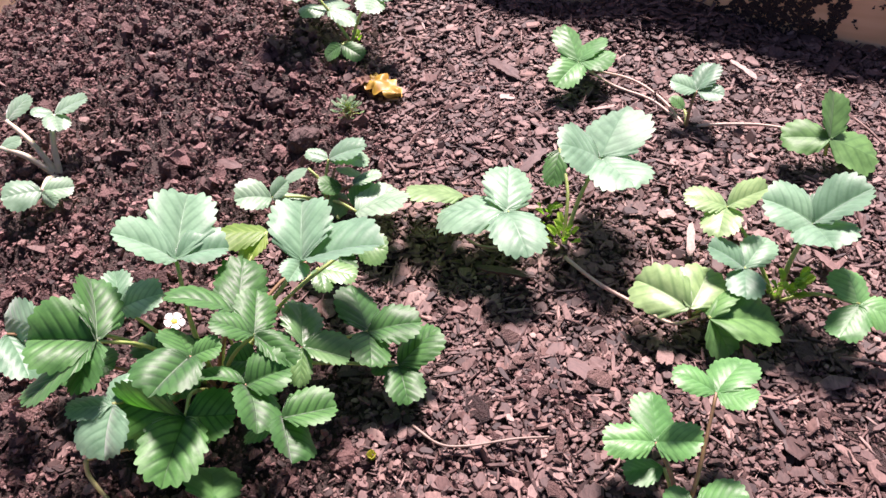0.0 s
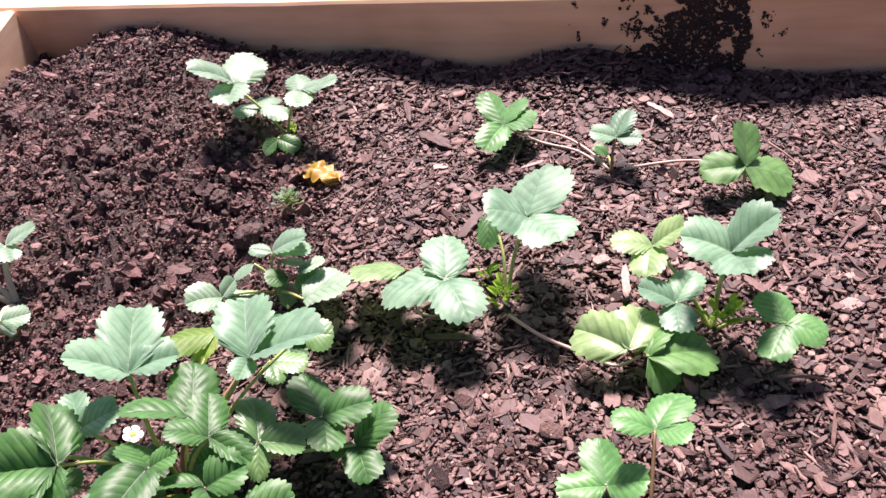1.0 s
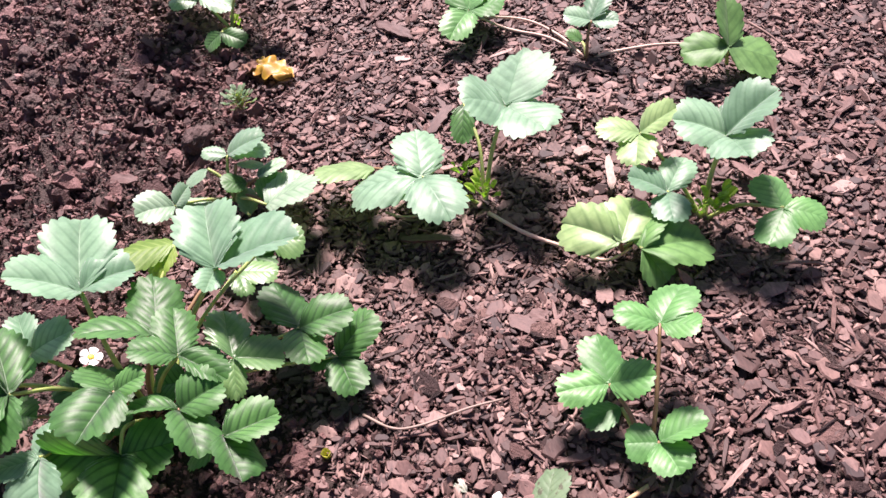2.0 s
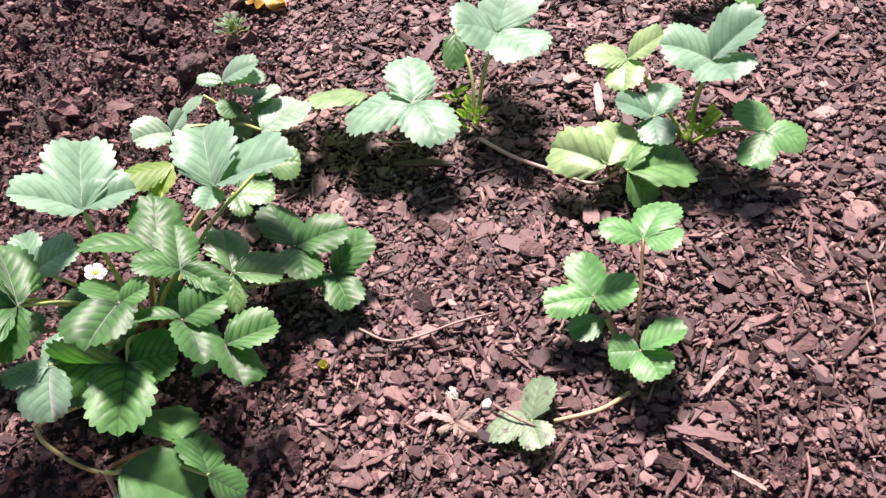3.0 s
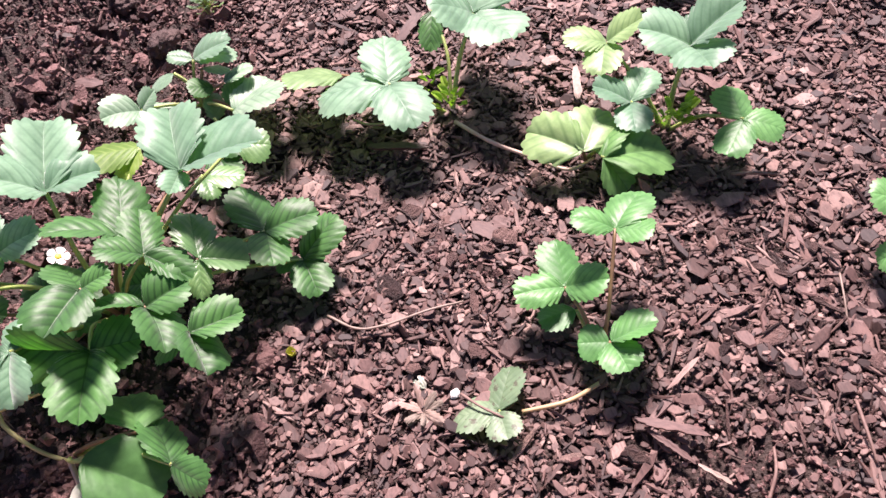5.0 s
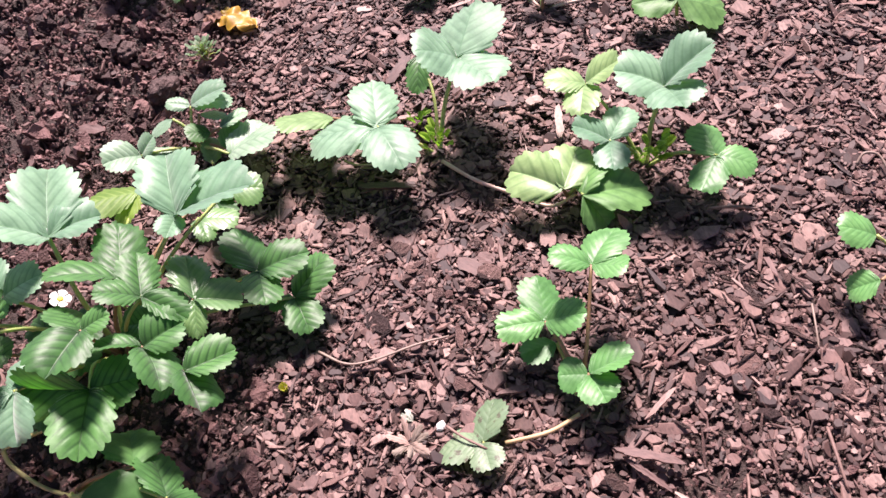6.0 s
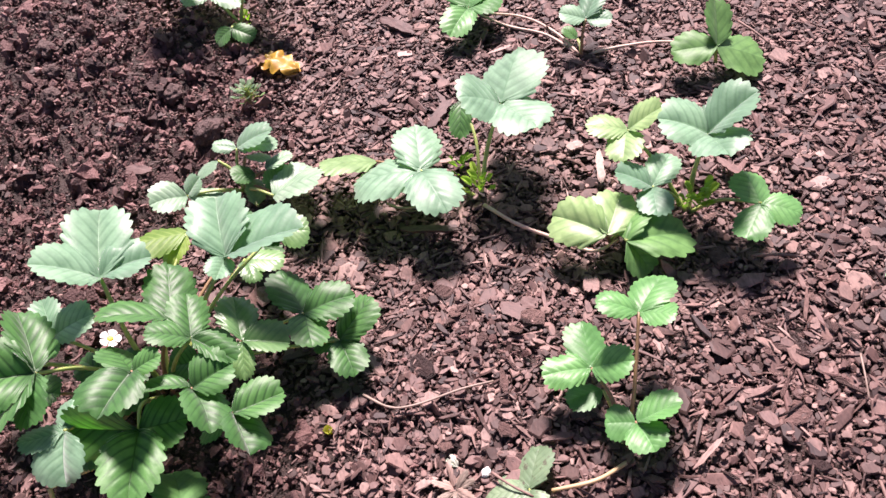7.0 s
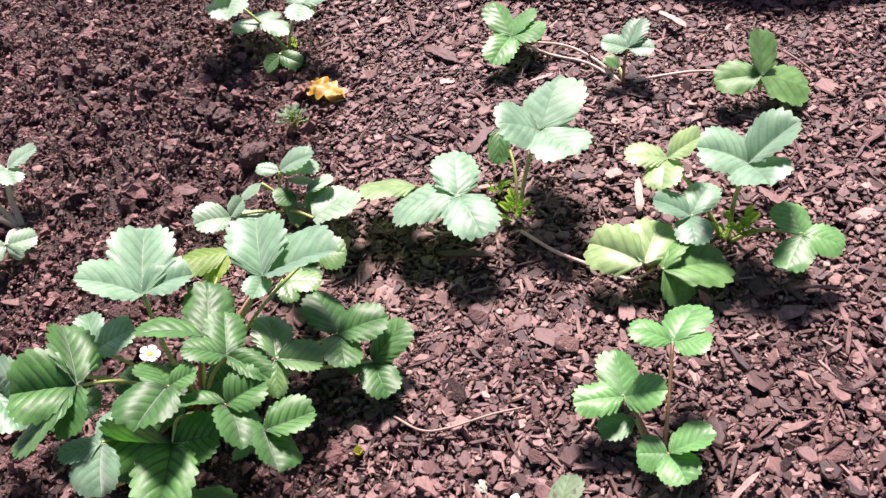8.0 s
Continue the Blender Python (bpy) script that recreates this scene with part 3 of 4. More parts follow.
base = (-0.379, 0.703, 0.030)
plant = strawberry("pale silvery strawberry plant with thick arching stalks", base)
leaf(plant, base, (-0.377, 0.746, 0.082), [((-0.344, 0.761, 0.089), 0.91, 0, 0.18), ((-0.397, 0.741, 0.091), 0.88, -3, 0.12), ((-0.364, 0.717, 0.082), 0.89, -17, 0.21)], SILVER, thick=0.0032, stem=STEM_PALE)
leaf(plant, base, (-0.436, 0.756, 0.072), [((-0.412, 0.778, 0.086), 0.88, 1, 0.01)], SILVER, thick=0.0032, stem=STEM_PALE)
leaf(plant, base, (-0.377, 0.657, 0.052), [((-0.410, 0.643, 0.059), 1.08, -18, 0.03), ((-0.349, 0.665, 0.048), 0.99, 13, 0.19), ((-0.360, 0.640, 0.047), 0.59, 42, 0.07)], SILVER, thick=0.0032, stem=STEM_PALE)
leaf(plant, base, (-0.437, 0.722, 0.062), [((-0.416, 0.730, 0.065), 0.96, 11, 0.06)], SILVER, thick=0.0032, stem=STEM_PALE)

base = (-0.069, 0.923, 0.030)
plant_d = plant = strawberry("young strawberry plant with pale leaves near the back board", base)
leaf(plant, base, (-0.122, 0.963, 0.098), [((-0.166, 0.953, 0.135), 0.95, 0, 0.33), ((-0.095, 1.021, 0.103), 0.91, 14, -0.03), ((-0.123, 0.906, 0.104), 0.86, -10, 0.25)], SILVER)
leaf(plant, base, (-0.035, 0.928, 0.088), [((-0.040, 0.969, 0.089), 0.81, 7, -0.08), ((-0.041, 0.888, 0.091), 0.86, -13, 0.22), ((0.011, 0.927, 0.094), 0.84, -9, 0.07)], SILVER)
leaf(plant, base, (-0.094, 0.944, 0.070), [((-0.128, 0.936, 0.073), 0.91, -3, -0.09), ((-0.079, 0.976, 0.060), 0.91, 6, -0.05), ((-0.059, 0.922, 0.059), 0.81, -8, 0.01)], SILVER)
leaf(plant, base, (-0.078, 0.897, 0.045), [((-0.100, 0.894, 0.032), 1.07, -15, 0.10), ((-0.054, 0.879, 0.037), 0.84, 18, 0.09)], GREEN)

base = (0.143, 0.564, 0.000)
plant_e = plant = strawberry("strawberry plant with two large sheen-pale leaves and bright crown", base)
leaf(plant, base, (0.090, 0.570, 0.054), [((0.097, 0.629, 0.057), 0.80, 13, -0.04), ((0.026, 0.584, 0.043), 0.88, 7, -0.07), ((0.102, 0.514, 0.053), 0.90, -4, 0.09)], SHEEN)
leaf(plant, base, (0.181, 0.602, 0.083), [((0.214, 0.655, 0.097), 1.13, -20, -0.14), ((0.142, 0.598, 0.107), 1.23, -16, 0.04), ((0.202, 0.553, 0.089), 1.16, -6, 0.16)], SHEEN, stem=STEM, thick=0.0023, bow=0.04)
leaf(plant, base, (0.151, 0.648, 0.060), [((0.139, 0.612, 0.044), 0.57, 4, 0.13)], GREEN)
leaf(plant, base, (0.051, 0.619, 0.034), [((-0.003, 0.620, 0.045), 0.81, 19, -0.02)], PALE)

base = (0.244, 0.470, 0.000)
plant = strawberry("runner offshoot with pale drooping yellow-green leaves", base)
leaf(plant, base, (0.232, 0.448, 0.040), [((0.197, 0.488, 0.035), 0.92, -19, 0.22), ((0.260, 0.491, 0.039), 0.87, 8, 0.15)], PALE, teeth=5)
leaf(plant, base, (0.246, 0.436, 0.040), [((0.303, 0.438, 0.026), 0.95, 0, 0.19), ((0.261, 0.416, 0.016), 1.1, 0, 0.21), ((0.271, 0.466, 0.040), 0.70, -29, -0.02)], DULL, teeth=5)

base = (0.325, 0.479, 0.000)
plant_f = plant = strawberry("strawberry plant with five spreading leaves and yellow-green crown", base)
leaf(plant, base, (0.289, 0.547, 0.060), [((0.254, 0.560, 0.066), 0.87, 2, 0.14), ((0.319, 0.542, 0.083), 0.99, -6, 0.30), ((0.271, 0.511, 0.060), 0.89, 15, 0.09)], PALE)
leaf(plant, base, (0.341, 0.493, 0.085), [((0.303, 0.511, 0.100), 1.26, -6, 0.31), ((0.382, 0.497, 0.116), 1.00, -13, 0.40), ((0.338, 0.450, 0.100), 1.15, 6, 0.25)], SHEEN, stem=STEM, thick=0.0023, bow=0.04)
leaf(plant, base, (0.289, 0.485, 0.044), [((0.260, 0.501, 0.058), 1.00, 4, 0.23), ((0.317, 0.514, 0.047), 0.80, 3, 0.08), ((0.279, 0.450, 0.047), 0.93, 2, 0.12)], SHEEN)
leaf(plant, base, (0.364, 0.428, 0.053), [((0.364, 0.463, 0.058), 1.03, 8, -0.20), ((0.391, 0.410, 0.048), 1.00, 10, 0.02), ((0.338, 0.400, 0.049), 0.87, 10, 0.04)], LIGHT)

base = (0.182, 0.267, 0.000)
plant = strawberry("young fresh-green strawberry plant with tall leaf stalk", base)
leaf(plant, base, (0.215, 0.336, 0.083), [((0.245, 0.363, 0.080), 0.91, -16, 0.08), ((0.187, 0.350, 0.091), 0.84, 6, 0.11), ((0.237, 0.321, 0.093), 0.95, -8, -0.06)], LIGHT, stem=STEM_RED, bow=0.02)
leaf(plant, base, (0.173, 0.322, 0.045), [((0.179, 0.363, 0.046), 0.85, 18, -0.09), ((0.136, 0.325, 0.048), 0.81, 0, 0.10), ((0.200, 0.309, 0.063), 0.94, 2, 0.18)], LIGHT)
leaf(plant, base, (0.178, 0.309, 0.030), [((0.149, 0.308, 0.029), 0.93, 8, -0.14)], LIGHT)
leaf(plant, base, (0.191, 0.273, 0.036), [((0.170, 0.281, 0.031), 1.36, -8, 0.06), ((0.194, 0.246, 0.041), 1.25, 8, 0.18), ((0.225, 0.274, 0.047), 0.98, -29, 0.35)], LIGHT)

base = (0.112, 0.248, 0.000)
plant_h = plant = strawberry("tiny strawberry seedling with dusty soil-flecked leaves", base)
leaf(plant, base, (0.100, 0.254, 0.014), [((0.118, 0.285, 0.013), 0.91, -26, 0.09), ((0.068, 0.260, 0.007), 1.01, 16, -0.07), ((0.100, 0.230, 0.020), 1.16, 7, 0.15)], DUSTY)

base = (0.211, 0.844, 0.010)
plant_i = plant = strawberry("small runner offshoot with cupped bright green leaves", base)
leaf(plant, base, (0.203, 0.835, 0.034), [((0.194, 0.884, 0.053), 0.76, 20, -0.20), ((0.171, 0.798, 0.030), 0.80, -10, 0.16), ((0.242, 0.823, 0.044), 0.90, 2, 0.03), ((0.234, 0.869, 0.042), 0.76, -20, -0.07)], LIGHT)

base = (0.307, 0.731, 0.010)
plant_k = plant = strawberry("small strawberry runner plant with round pale leaf", base)
leaf(plant, base, (0.317, 0.745, 0.045), [((0.340, 0.773, 0.058), 0.80, -9, 0.20), ((0.291, 0.756, 0.053), 1.03, -12, 0.15), ((0.342, 0.733, 0.046), 0.98, 11, 0.10)], SHEEN)
leaf(plant, base, (0.310, 0.753, 0.014), [((0.298, 0.768, 0.022), 0.84, -1, 0.16)], GREEN)

base = (0.436, 0.663, 0.010)
plant = strawberry("small runner offshoot with three rounded dull green leaves", base)
leaf(plant, base, (0.433, 0.659, 0.035), [((0.444, 0.697, 0.063), 0.68, 22, 0.27), ((0.389, 0.671, 0.032), 0.98, -13, 0.09), ((0.478, 0.640, 0.018), 1.06, 10, -0.10)], DULL, teeth=5)

base = (0.469, 0.291, 0.000)
plant = strawberry("fresh green strawberry plant at the edge of the bark", base)
leaf(plant, base, (0.442, 0.311, 0.050), [((0.415, 0.323, 0.059), 1.06, -8, 0.05)], LIGHT)
leaf(plant, base, (0.429, 0.278, 0.040), [((0.411, 0.285, 0.023), 1.12, -0, 0.14)], LIGHT)
runner(plant_e, [(0.143, 0.548, 0.008), (0.166, 0.508, 0.014), (0.195, 0.481, 0.012), (0.224, 0.460, 0.006), (0.248, 0.458, 0.015)])
runner(plant_i, [(0.306, 0.737, 0.006), (0.290, 0.776, 0.014), (0.261, 0.812, 0.020), (0.217, 0.851, 0.012)])
runner(plant_i, [(0.306, 0.737, 0.005), (0.281, 0.780, 0.010), (0.243, 0.812, 0.012), (0.216, 0.851, 0.012)])
runner(plant_k, [(0.316, 0.733, 0.006), (0.353, 0.724, 0.012), (0.395, 0.715, 0.012), (0.448, 0.689, 0.012)])
runner(plant_h, [(0.178, 0.257, 0.006), (0.150, 0.247, 0.014), (0.117, 0.251, 0.008)], RUNNER_TAN)
runner(plant_m, [(-0.264, 0.354, 0.030), (-0.261, 0.343, 0.022), (-0.238, 0.320, 0.018), (-0.215, 0.306, 0.015), (-0.198, 0.298, 0.030)], RUNNER_YELLOW)
runner(plant_m, [(-0.215, 0.306, 0.015), (-0.209, 0.294, 0.02), (-0.203, 0.281, 0.026)], RUNNER, r=0.0022)
runner(plant_m, [(-0.227, 0.362, 0.030), (-0.249, 0.358, 0.030), (-0.264, 0.354, 0.030)], RUNNER_YELLOW)
strand("straw", "thin pale curved straw stem on bark", STRAW, 0.0012, 0.0009, [(-0.008, 0.369, 0.018), (0.012, 0.349, 0.021), (0.034, 0.345, 0.021), (0.072, 0.348, 0.021), (0.099, 0.349, 0.018)])
strand("straw", "short brown splinter bent over bark", TWIG, 0.0013, 0.001, [(0.253, 0.142, 0.013), (0.265, 0.158, 0.018), (0.273, 0.175, 0.014)])
strand("straw", "short brown dry stalk lying on bark", TWIG, 0.0013, 0.001, [(0.343, 0.191, 0.012), (0.336, 0.166, 0.016), (0.333, 0.146, 0.012)])
strand("twig", "thin brown twig under strawberry leaves", TWIG, 0.0016, 0.0012, [(0.351, 0.406, 0.012), (0.372, 0.399, 0.013), (0.390, 0.391, 0.012)])
strand("twig", "dark brown twig across seedling leaves", TWIG, 0.0012, 0.0009, [(0.077, 0.276, 0.012), (0.088, 0.260, 0.017), (0.102, 0.247, 0.016)])
strand("straw", "pale tan dry stalk curling under leaves", STRAW, 0.0014, 0.0012, [(0.051, 0.577, 0.014), (0.062, 0.565, 0.016), (0.079, 0.558, 0.018)])
strand("straw", "tan dry stalk looped on bark", STRAW, 0.0014, 0.001, [(0.493, 0.408, 0.012), (0.502, 0.413, 0.018), (0.512, 0.407, 0.018), (0.514, 0.391, 0.012)])
strand("straw", "long thin grey-brown dry stalk on bark", STRAW, 0.0009, 0.0007, [(0.385, 0.289, 0.012), (0.376, 0.268, 0.015), (0.370, 0.251, 0.012)])
strand("twig", "thin reddish dry twig near plant", TWIG, 0.0015, 0.001, [(0.486, 0.714, 0.014), (0.492, 0.689, 0.016), (0.500, 0.667, 0.012)])
flake("bark_strip", "straight reddish-brown strip of split bark", bark_piece, (0.058, 0.541, 0.012), (0.111, 0.523, 0.012), 0.0075, 0.0016)
flake("bark_strip", "pale sunlit flake of split wood", PALE_BARK, (0.388, 0.839, 0.016), (0.406, 0.799, 0.016), 0.01, 0.0016)
flake("bark_strip", "long light brown flake of bark", bark_piece, (0.100, 0.889, 0.012), (0.134, 0.849, 0.012), 0.012, 0.0016)
flake("bark_strip", "broad smooth pinkish bark flake", bark_piece, (0.126, 0.425, 0.012), (0.145, 0.404, 0.012), 0.015, 0.0016)
flake("bark_strip", "long flat grey-brown splinter of split bark", bark_piece, (0.192, 0.219, 0.016), (0.234, 0.196, 0.016), 0.0072, 0.0014)
flake("bark_strip", "narrow brown splinter under another", bark_piece, (0.197, 0.211, 0.012), (0.219, 0.180, 0.012), 0.0042, 0.0012)
flake("bark_strip", "short tan splinter of wood", STRAW, (0.220, 0.178, 0.013), (0.236, 0.160, 0.013), 0.0036, 0.0012)
flake("bark_strip", "slanting brown bark splinter", bark_piece, (0.223, 0.236, 0.013), (0.253, 0.253, 0.014), 0.0042, 0.0012)
flake("bark_strip", "broad flat bark flake", bark_piece, (0.144, 0.423, 0.012), (0.157, 0.414, 0.012), 0.011, 0.0016)
flake("bark_strip", "rounded flat bark flake", bark_piece, (0.202, 0.424, 0.012), (0.215, 0.418, 0.012), 0.018, 0.0016)
flake("bark_strip", "flat pale bark flake on soil", bark_piece, (-0.213, 0.704, 0.034), (-0.181, 0.692, 0.034), 0.012, 0.0016)
flake("bark_strip", "pale upright bark splinter", PALE_BARK, (0.270, 0.574, 0.014), (0.259, 0.532, 0.014), 0.008, 0.0016)
flake("bark_strip", "small pale chip of wood", PALE_BARK, (0.243, 0.591, 0.012), (0.260, 0.593, 0.012), 0.01, 0.0016)
flake("bark_strip", "small pale round chip", PALE_BARK, (0.107, 0.813, 0.010), (0.124, 0.809, 0.010), 0.011, 0.0016)
flake("bark_strip", "long brown splinter of bark", bark_piece, (0.374, 0.524, 0.014), (0.384, 0.497, 0.014), 0.009, 0.0016)
flake("bark_strip", "brown bark splinter slanting on soil", bark_piece, (0.093, 0.974, 0.012), (0.092, 0.921, 0.012), 0.008, 0.0016)
flake("bark_strip", "light brown bark splinter", bark_piece, (0.117, 0.678, 0.008), (0.146, 0.708, 0.012), 0.012, 0.0016)
yellow_at = (-0.053, 0.854, 0.025)
yellow_tip = (-0.009, 0.809, 0.026)
brown_at = (-0.045, 0.843, 0.030)
brown_tip = (-0.071, 0.842, 0.018)
sprig_at = (-0.070, 0.775, 0.022)
mound_leaf = (-0.290, 1.234, 0.065)
mound_leaf_tip = (-0.258, 1.184, 0.060)
fluff_at = (0.047, 0.272, 0.006)
white_at = (0.073, 0.279, 0.008)
bud_at = (-0.041, 0.345, 0.012)
clod_at = (-0.120, 0.737, 0.030)
flower_one = (-0.154, 0.446, 0.075)
flower_two = (-0.192, 0.439, 0.088)
crown_e = (0.145, 0.567, 0.008)
crown_e2 = (0.133, 0.596, 0.012)
crown_f = (0.326, 0.467, 0.024)
crown_f2 = (0.315, 0.481, 0.012)
crown_d = (-0.065, 0.940, 0.015)
crown_b = (-0.089, 0.650, 0.015)
bud_h = (0.053, 0.289, 0.010)


# ---- flowers and fallen leaves ----
def flower(at, size, tilt):
    base = Vector(at)
    ob = tagged(empty("strawberry_flower", (base.x, base.y, relief(base.x, base.y))), "small white five-petalled strawberry flower with yellow centre", "flower")
    tube("stalk", [(base.x, base.y, relief(base.x, base.y)), base - Vector((0.004, 0, 0.01)), base], 0.0012, 0.0009, STEM, ob)
    turn = Matrix.Translation(base) @ Euler(tilt).to_matrix().to_4x4()
    for k in range(5):
        v, f = [(0, 0, 0)], []
        for i in range(9):
            a = (i / 8 - 0.5) * 2.2
            v.append((size * 0.5 * math.sin(a), size * (0.55 + 0.45 * math.cos(a)), 0.08 * size * math.cos(a)))
        f = [(0, i, i + 1) for i in range(1, 9)]
        place("petal", mesh_from("petal", v, f, WHITE, True), ob, turn @ Matrix.Rotation(k * 2 * math.pi / 5, 4, "Z"))
    bm = bmesh.new()
    bmesh.ops.create_icosphere(bm, subdivisions=2, radius=size * 0.33)
    for q in bm.verts:
        q.co *= 1 + 0.1 * noise.noise(q.co * 900)
        q.co.z *= 0.6
    me = bpy.data.meshes.new("flower_centre")
    bm.to_mesh(me)
    bm.free()
    me.materials.append(POLLEN)
    place("flower_centre", me, ob, turn)
    return ob


flower(flower_one, 0.011, (0.5, -0.3, 0.4))
flower(flower_two, 0.0085, (0.4, 0.2, 1.0))
crown(plant_e, crown_e, 0.026, 16, HEART)
crown(plant_e, crown_e2, 0.02, 12, HEART)
crown(plant_f, crown_f, 0.026, 24, HEART)
crown(plant_f, crown_f2, 0.018, 16, HEART)
crown(plant_d, crown_d, 0.02, 9, HEART)
crown(plant_b, crown_b, 0.02, 10, LIGHT)


def lobed_leaf(name, label, a, b, width, mat, arch):
    """A fallen leaf with rounded lobes along both sides of its midrib."""
    a, b = Vector(a), Vector(b)
    d = b - a
    length = d.length
    d.normalize()
    side = d.cross(Vector((0, 0, 1))).normalized()
    n = side.cross(d)
    steps, cols = 40, 5
    verts, faces = [], []
    for i in range(steps + 1):
        s = i / steps
        w = width * math.sin(math.pi * min(1, 0.08 + 0.92 * s)) ** 0.6 * (0.62 + 0.38 * abs(math.sin(s * math.pi * 4.2 + 0.3)) ** 0.6)
        for k in range(-cols, cols + 1):
            v = k / cols
            z = arch * 4 * s * (1 - s) * length + 0.12 * w * math.cos(v * 3) + 0.34 * width * noise.noise(Vector((s * 6, v * 2.2, width * 400)))
            verts.append(Vector((v * w, s * length, z)))
    m = 2 * cols + 1
    for i in range(steps):
        for k in range(m - 1):
            q = i * m + k
            faces.append((q, q + 1, q + m + 1, q + m))
    ob = thing(name, mesh_from(name, verts, faces, mat, True), Matrix.Translation(a) @ Matrix((side, d, n)).transposed().to_4x4())
    return tagged(ob, label, "fallen leaf")


lobed_leaf("fallen_leaf", "bright orange-yellow lobed fallen leaf on dark soil", yellow_at, yellow_tip, 0.019, ORANGE, 0.06)
lobed_leaf("fallen_leaf", "curled reddish-brown dead leaf on soil", brown_at, brown_tip, 0.011, DEAD_BROWN, 0.2)
lobed_leaf("fallen_leaf", "pale grey dried leaf on the soil heap", mound_leaf, mound_leaf_tip, 0.011, DEAD_GREY, 0.15)
sprig = tagged(empty("seedling", sprig_at), "tiny dusty green seedling sprouting from soil", "seedling")
for k in range(40):
    g = Vector(sprig_at)
    a = k * 2.4 + 0.4
    tip = g + Vector((math.cos(a) * 0.00034 * (k + 2), math.sin(a) * 0.00034 * (k + 2), 0.018 - 0.0002 * k + 0.004 * (k % 3)))
    s = tube("stalk", [g, g.lerp(tip, 0.5) + Vector((0, 0, 0.004)), tip], 0.0005, 0.0004, STRAW if k % 4 == 0 else STEM, sprig)
    leaflet(s, tip, tip + Vector((math.cos(a) * 0.006, math.sin(a) * 0.006, 0.004)), 0.5, 0, DUSTY if k % 3 else PALE, Vector((0, 0, 1)), teeth=3)
fluff = tagged(empty("dried_seedling", fluff_at), "withered pale brown seedling flattened on bark", "seedling")
for k in range(14):
    g = Vector(fluff_at)
    a = k * 0.47 + 0.2
    tip = g + Vector((math.cos(a) * (0.011 + 0.004 * (k % 3)), math.sin(a) * (0.011 + 0.003 * (k % 4)), 0.003 + 0.007 * (k % 2)))
    leaflet(fluff, g, tip, 0.2 + 0.07 * (k % 3), 35 * (k % 3 - 1), DEAD, Vector((0, 0, 1)), name="dead_leaf", teeth=5)
bud = tagged(empty("sprout", bud_at), "tiny yellow-green sprout breaking through bark", "sprout")
for k in range(4):
    g = Vector(bud_at)
    a = k * 1.6
    leaflet(bud, g, g + Vector((math.cos(a) * 0.004, math.sin(a) * 0.004, 0.008)), 0.7, 0, BUD, Vector((0, 0, 1)), name="sprout_leaf", teeth=5, fold=0.5)
bud = tagged(empty("sprout", bud_h), "tiny pale green sprout beside withered leaves", "sprout")
for k in range(2):
    g = Vector(bud_h)
    a = 1.9 + k * 0.6
    leaflet(bud, g, g + Vector((math.cos(a) * 0.009, math.sin(a) * 0.009, 0.005)), 0.32, 0, UNDER, Vector((0, 0, 1)), name="sprout_leaf", teeth=3)


def clod(name, label, at, size, mat, seed, flat=0.65, rough=1.0):
    bm = bmesh.new()
    bmesh.ops.create_icosphere(bm, subdivisions=4, radius=1.0)
    for q in bm.verts:
        p = q.co + Vector((seed * 3.1, seed, 0))
        q.co *= 1 + rough * (0.4 * noise.noise(p * 1.5) + 0.24 * noise.noise(p * 4) + 0.13 * noise.noise(p * 9))
        q.co = Vector((q.co.x * size, q.co.y * size * 0.75, q.co.z * size * flat))
    me = bpy.data.meshes.new(name)
    bm.to_mesh(me)
    bm.free()
    me.materials.append(mat)
    me.shade_smooth()
    ob = thing(name, me, Matrix.Translation(at) @ Matrix.Rotation(seed, 4, "Z"))
    return tagged(ob, label, "clod", "soil clods in the bed")


clod("soil_clod", "large rounded clod of dark compost", clod_at, 0.018, clod_soil, 1.0)
clod("pebble", "small white pebble lying on bark", white_at, 0.0045, WHITE, 4.0, rough=0.35)
clod_rng = random.Random(11)
for k in range(16):
    x, y = clod_rng.uniform(-0.5, -0.05), clod_rng.uniform(0.55, 1.2)
    if in_bed(x, y, 0.03):
        r = clod_rng.uniform(0.007, 0.014)
        clod("soil_clod", "small lump of dark compost", (x, y, relief(x, y) + 0.3 * r), r, clod_soil, 5.0 + k)


# ---- bark mulch and soil crumbs ----
def chip_shape(rng):
    """A worn flake with a thin rounded rim, about one unit long."""
    n = rng.choice((7, 8, 8, 9))
    ring = []
    lump = rng.uniform(0, 6.28)
    for k in range(n):
        a = 2 * math.pi * (k + rng.uniform(-0.3, 0.3)) / n
        r = 0.5 * (rng.uniform(0.66, 1.08) + 0.14 * math.cos(2 * a + lump))
        ring.append((r * math.cos(a), r * math.sin(a)))
    tx, ty = rng.uniform(-0.5, 0.5), rng.uniform(-0.5, 0.5)
    v = [(x, y, -0.5 + rng.uniform(-0.1, 0.1)) for x, y in ring]
    v += [(x * 0.84, y * 0.84, 0.34 + 0.6 * (tx * x + ty * y) + rng.uniform(-0.06, 0.06)) for x, y in ring]
    v.append((rng.uniform(-0.2, 0.2), rng.uniform(-0.2, 0.2), 0.4 + rng.uniform(-0.12, 0.14)))
    f = [(k, (k + 1) % n, n + (k + 1) % n, n + k) for k in range(n)]
    f += [(n + k, n + (k + 1) % n, 2 * n) for k in range(n)]
    return v, f


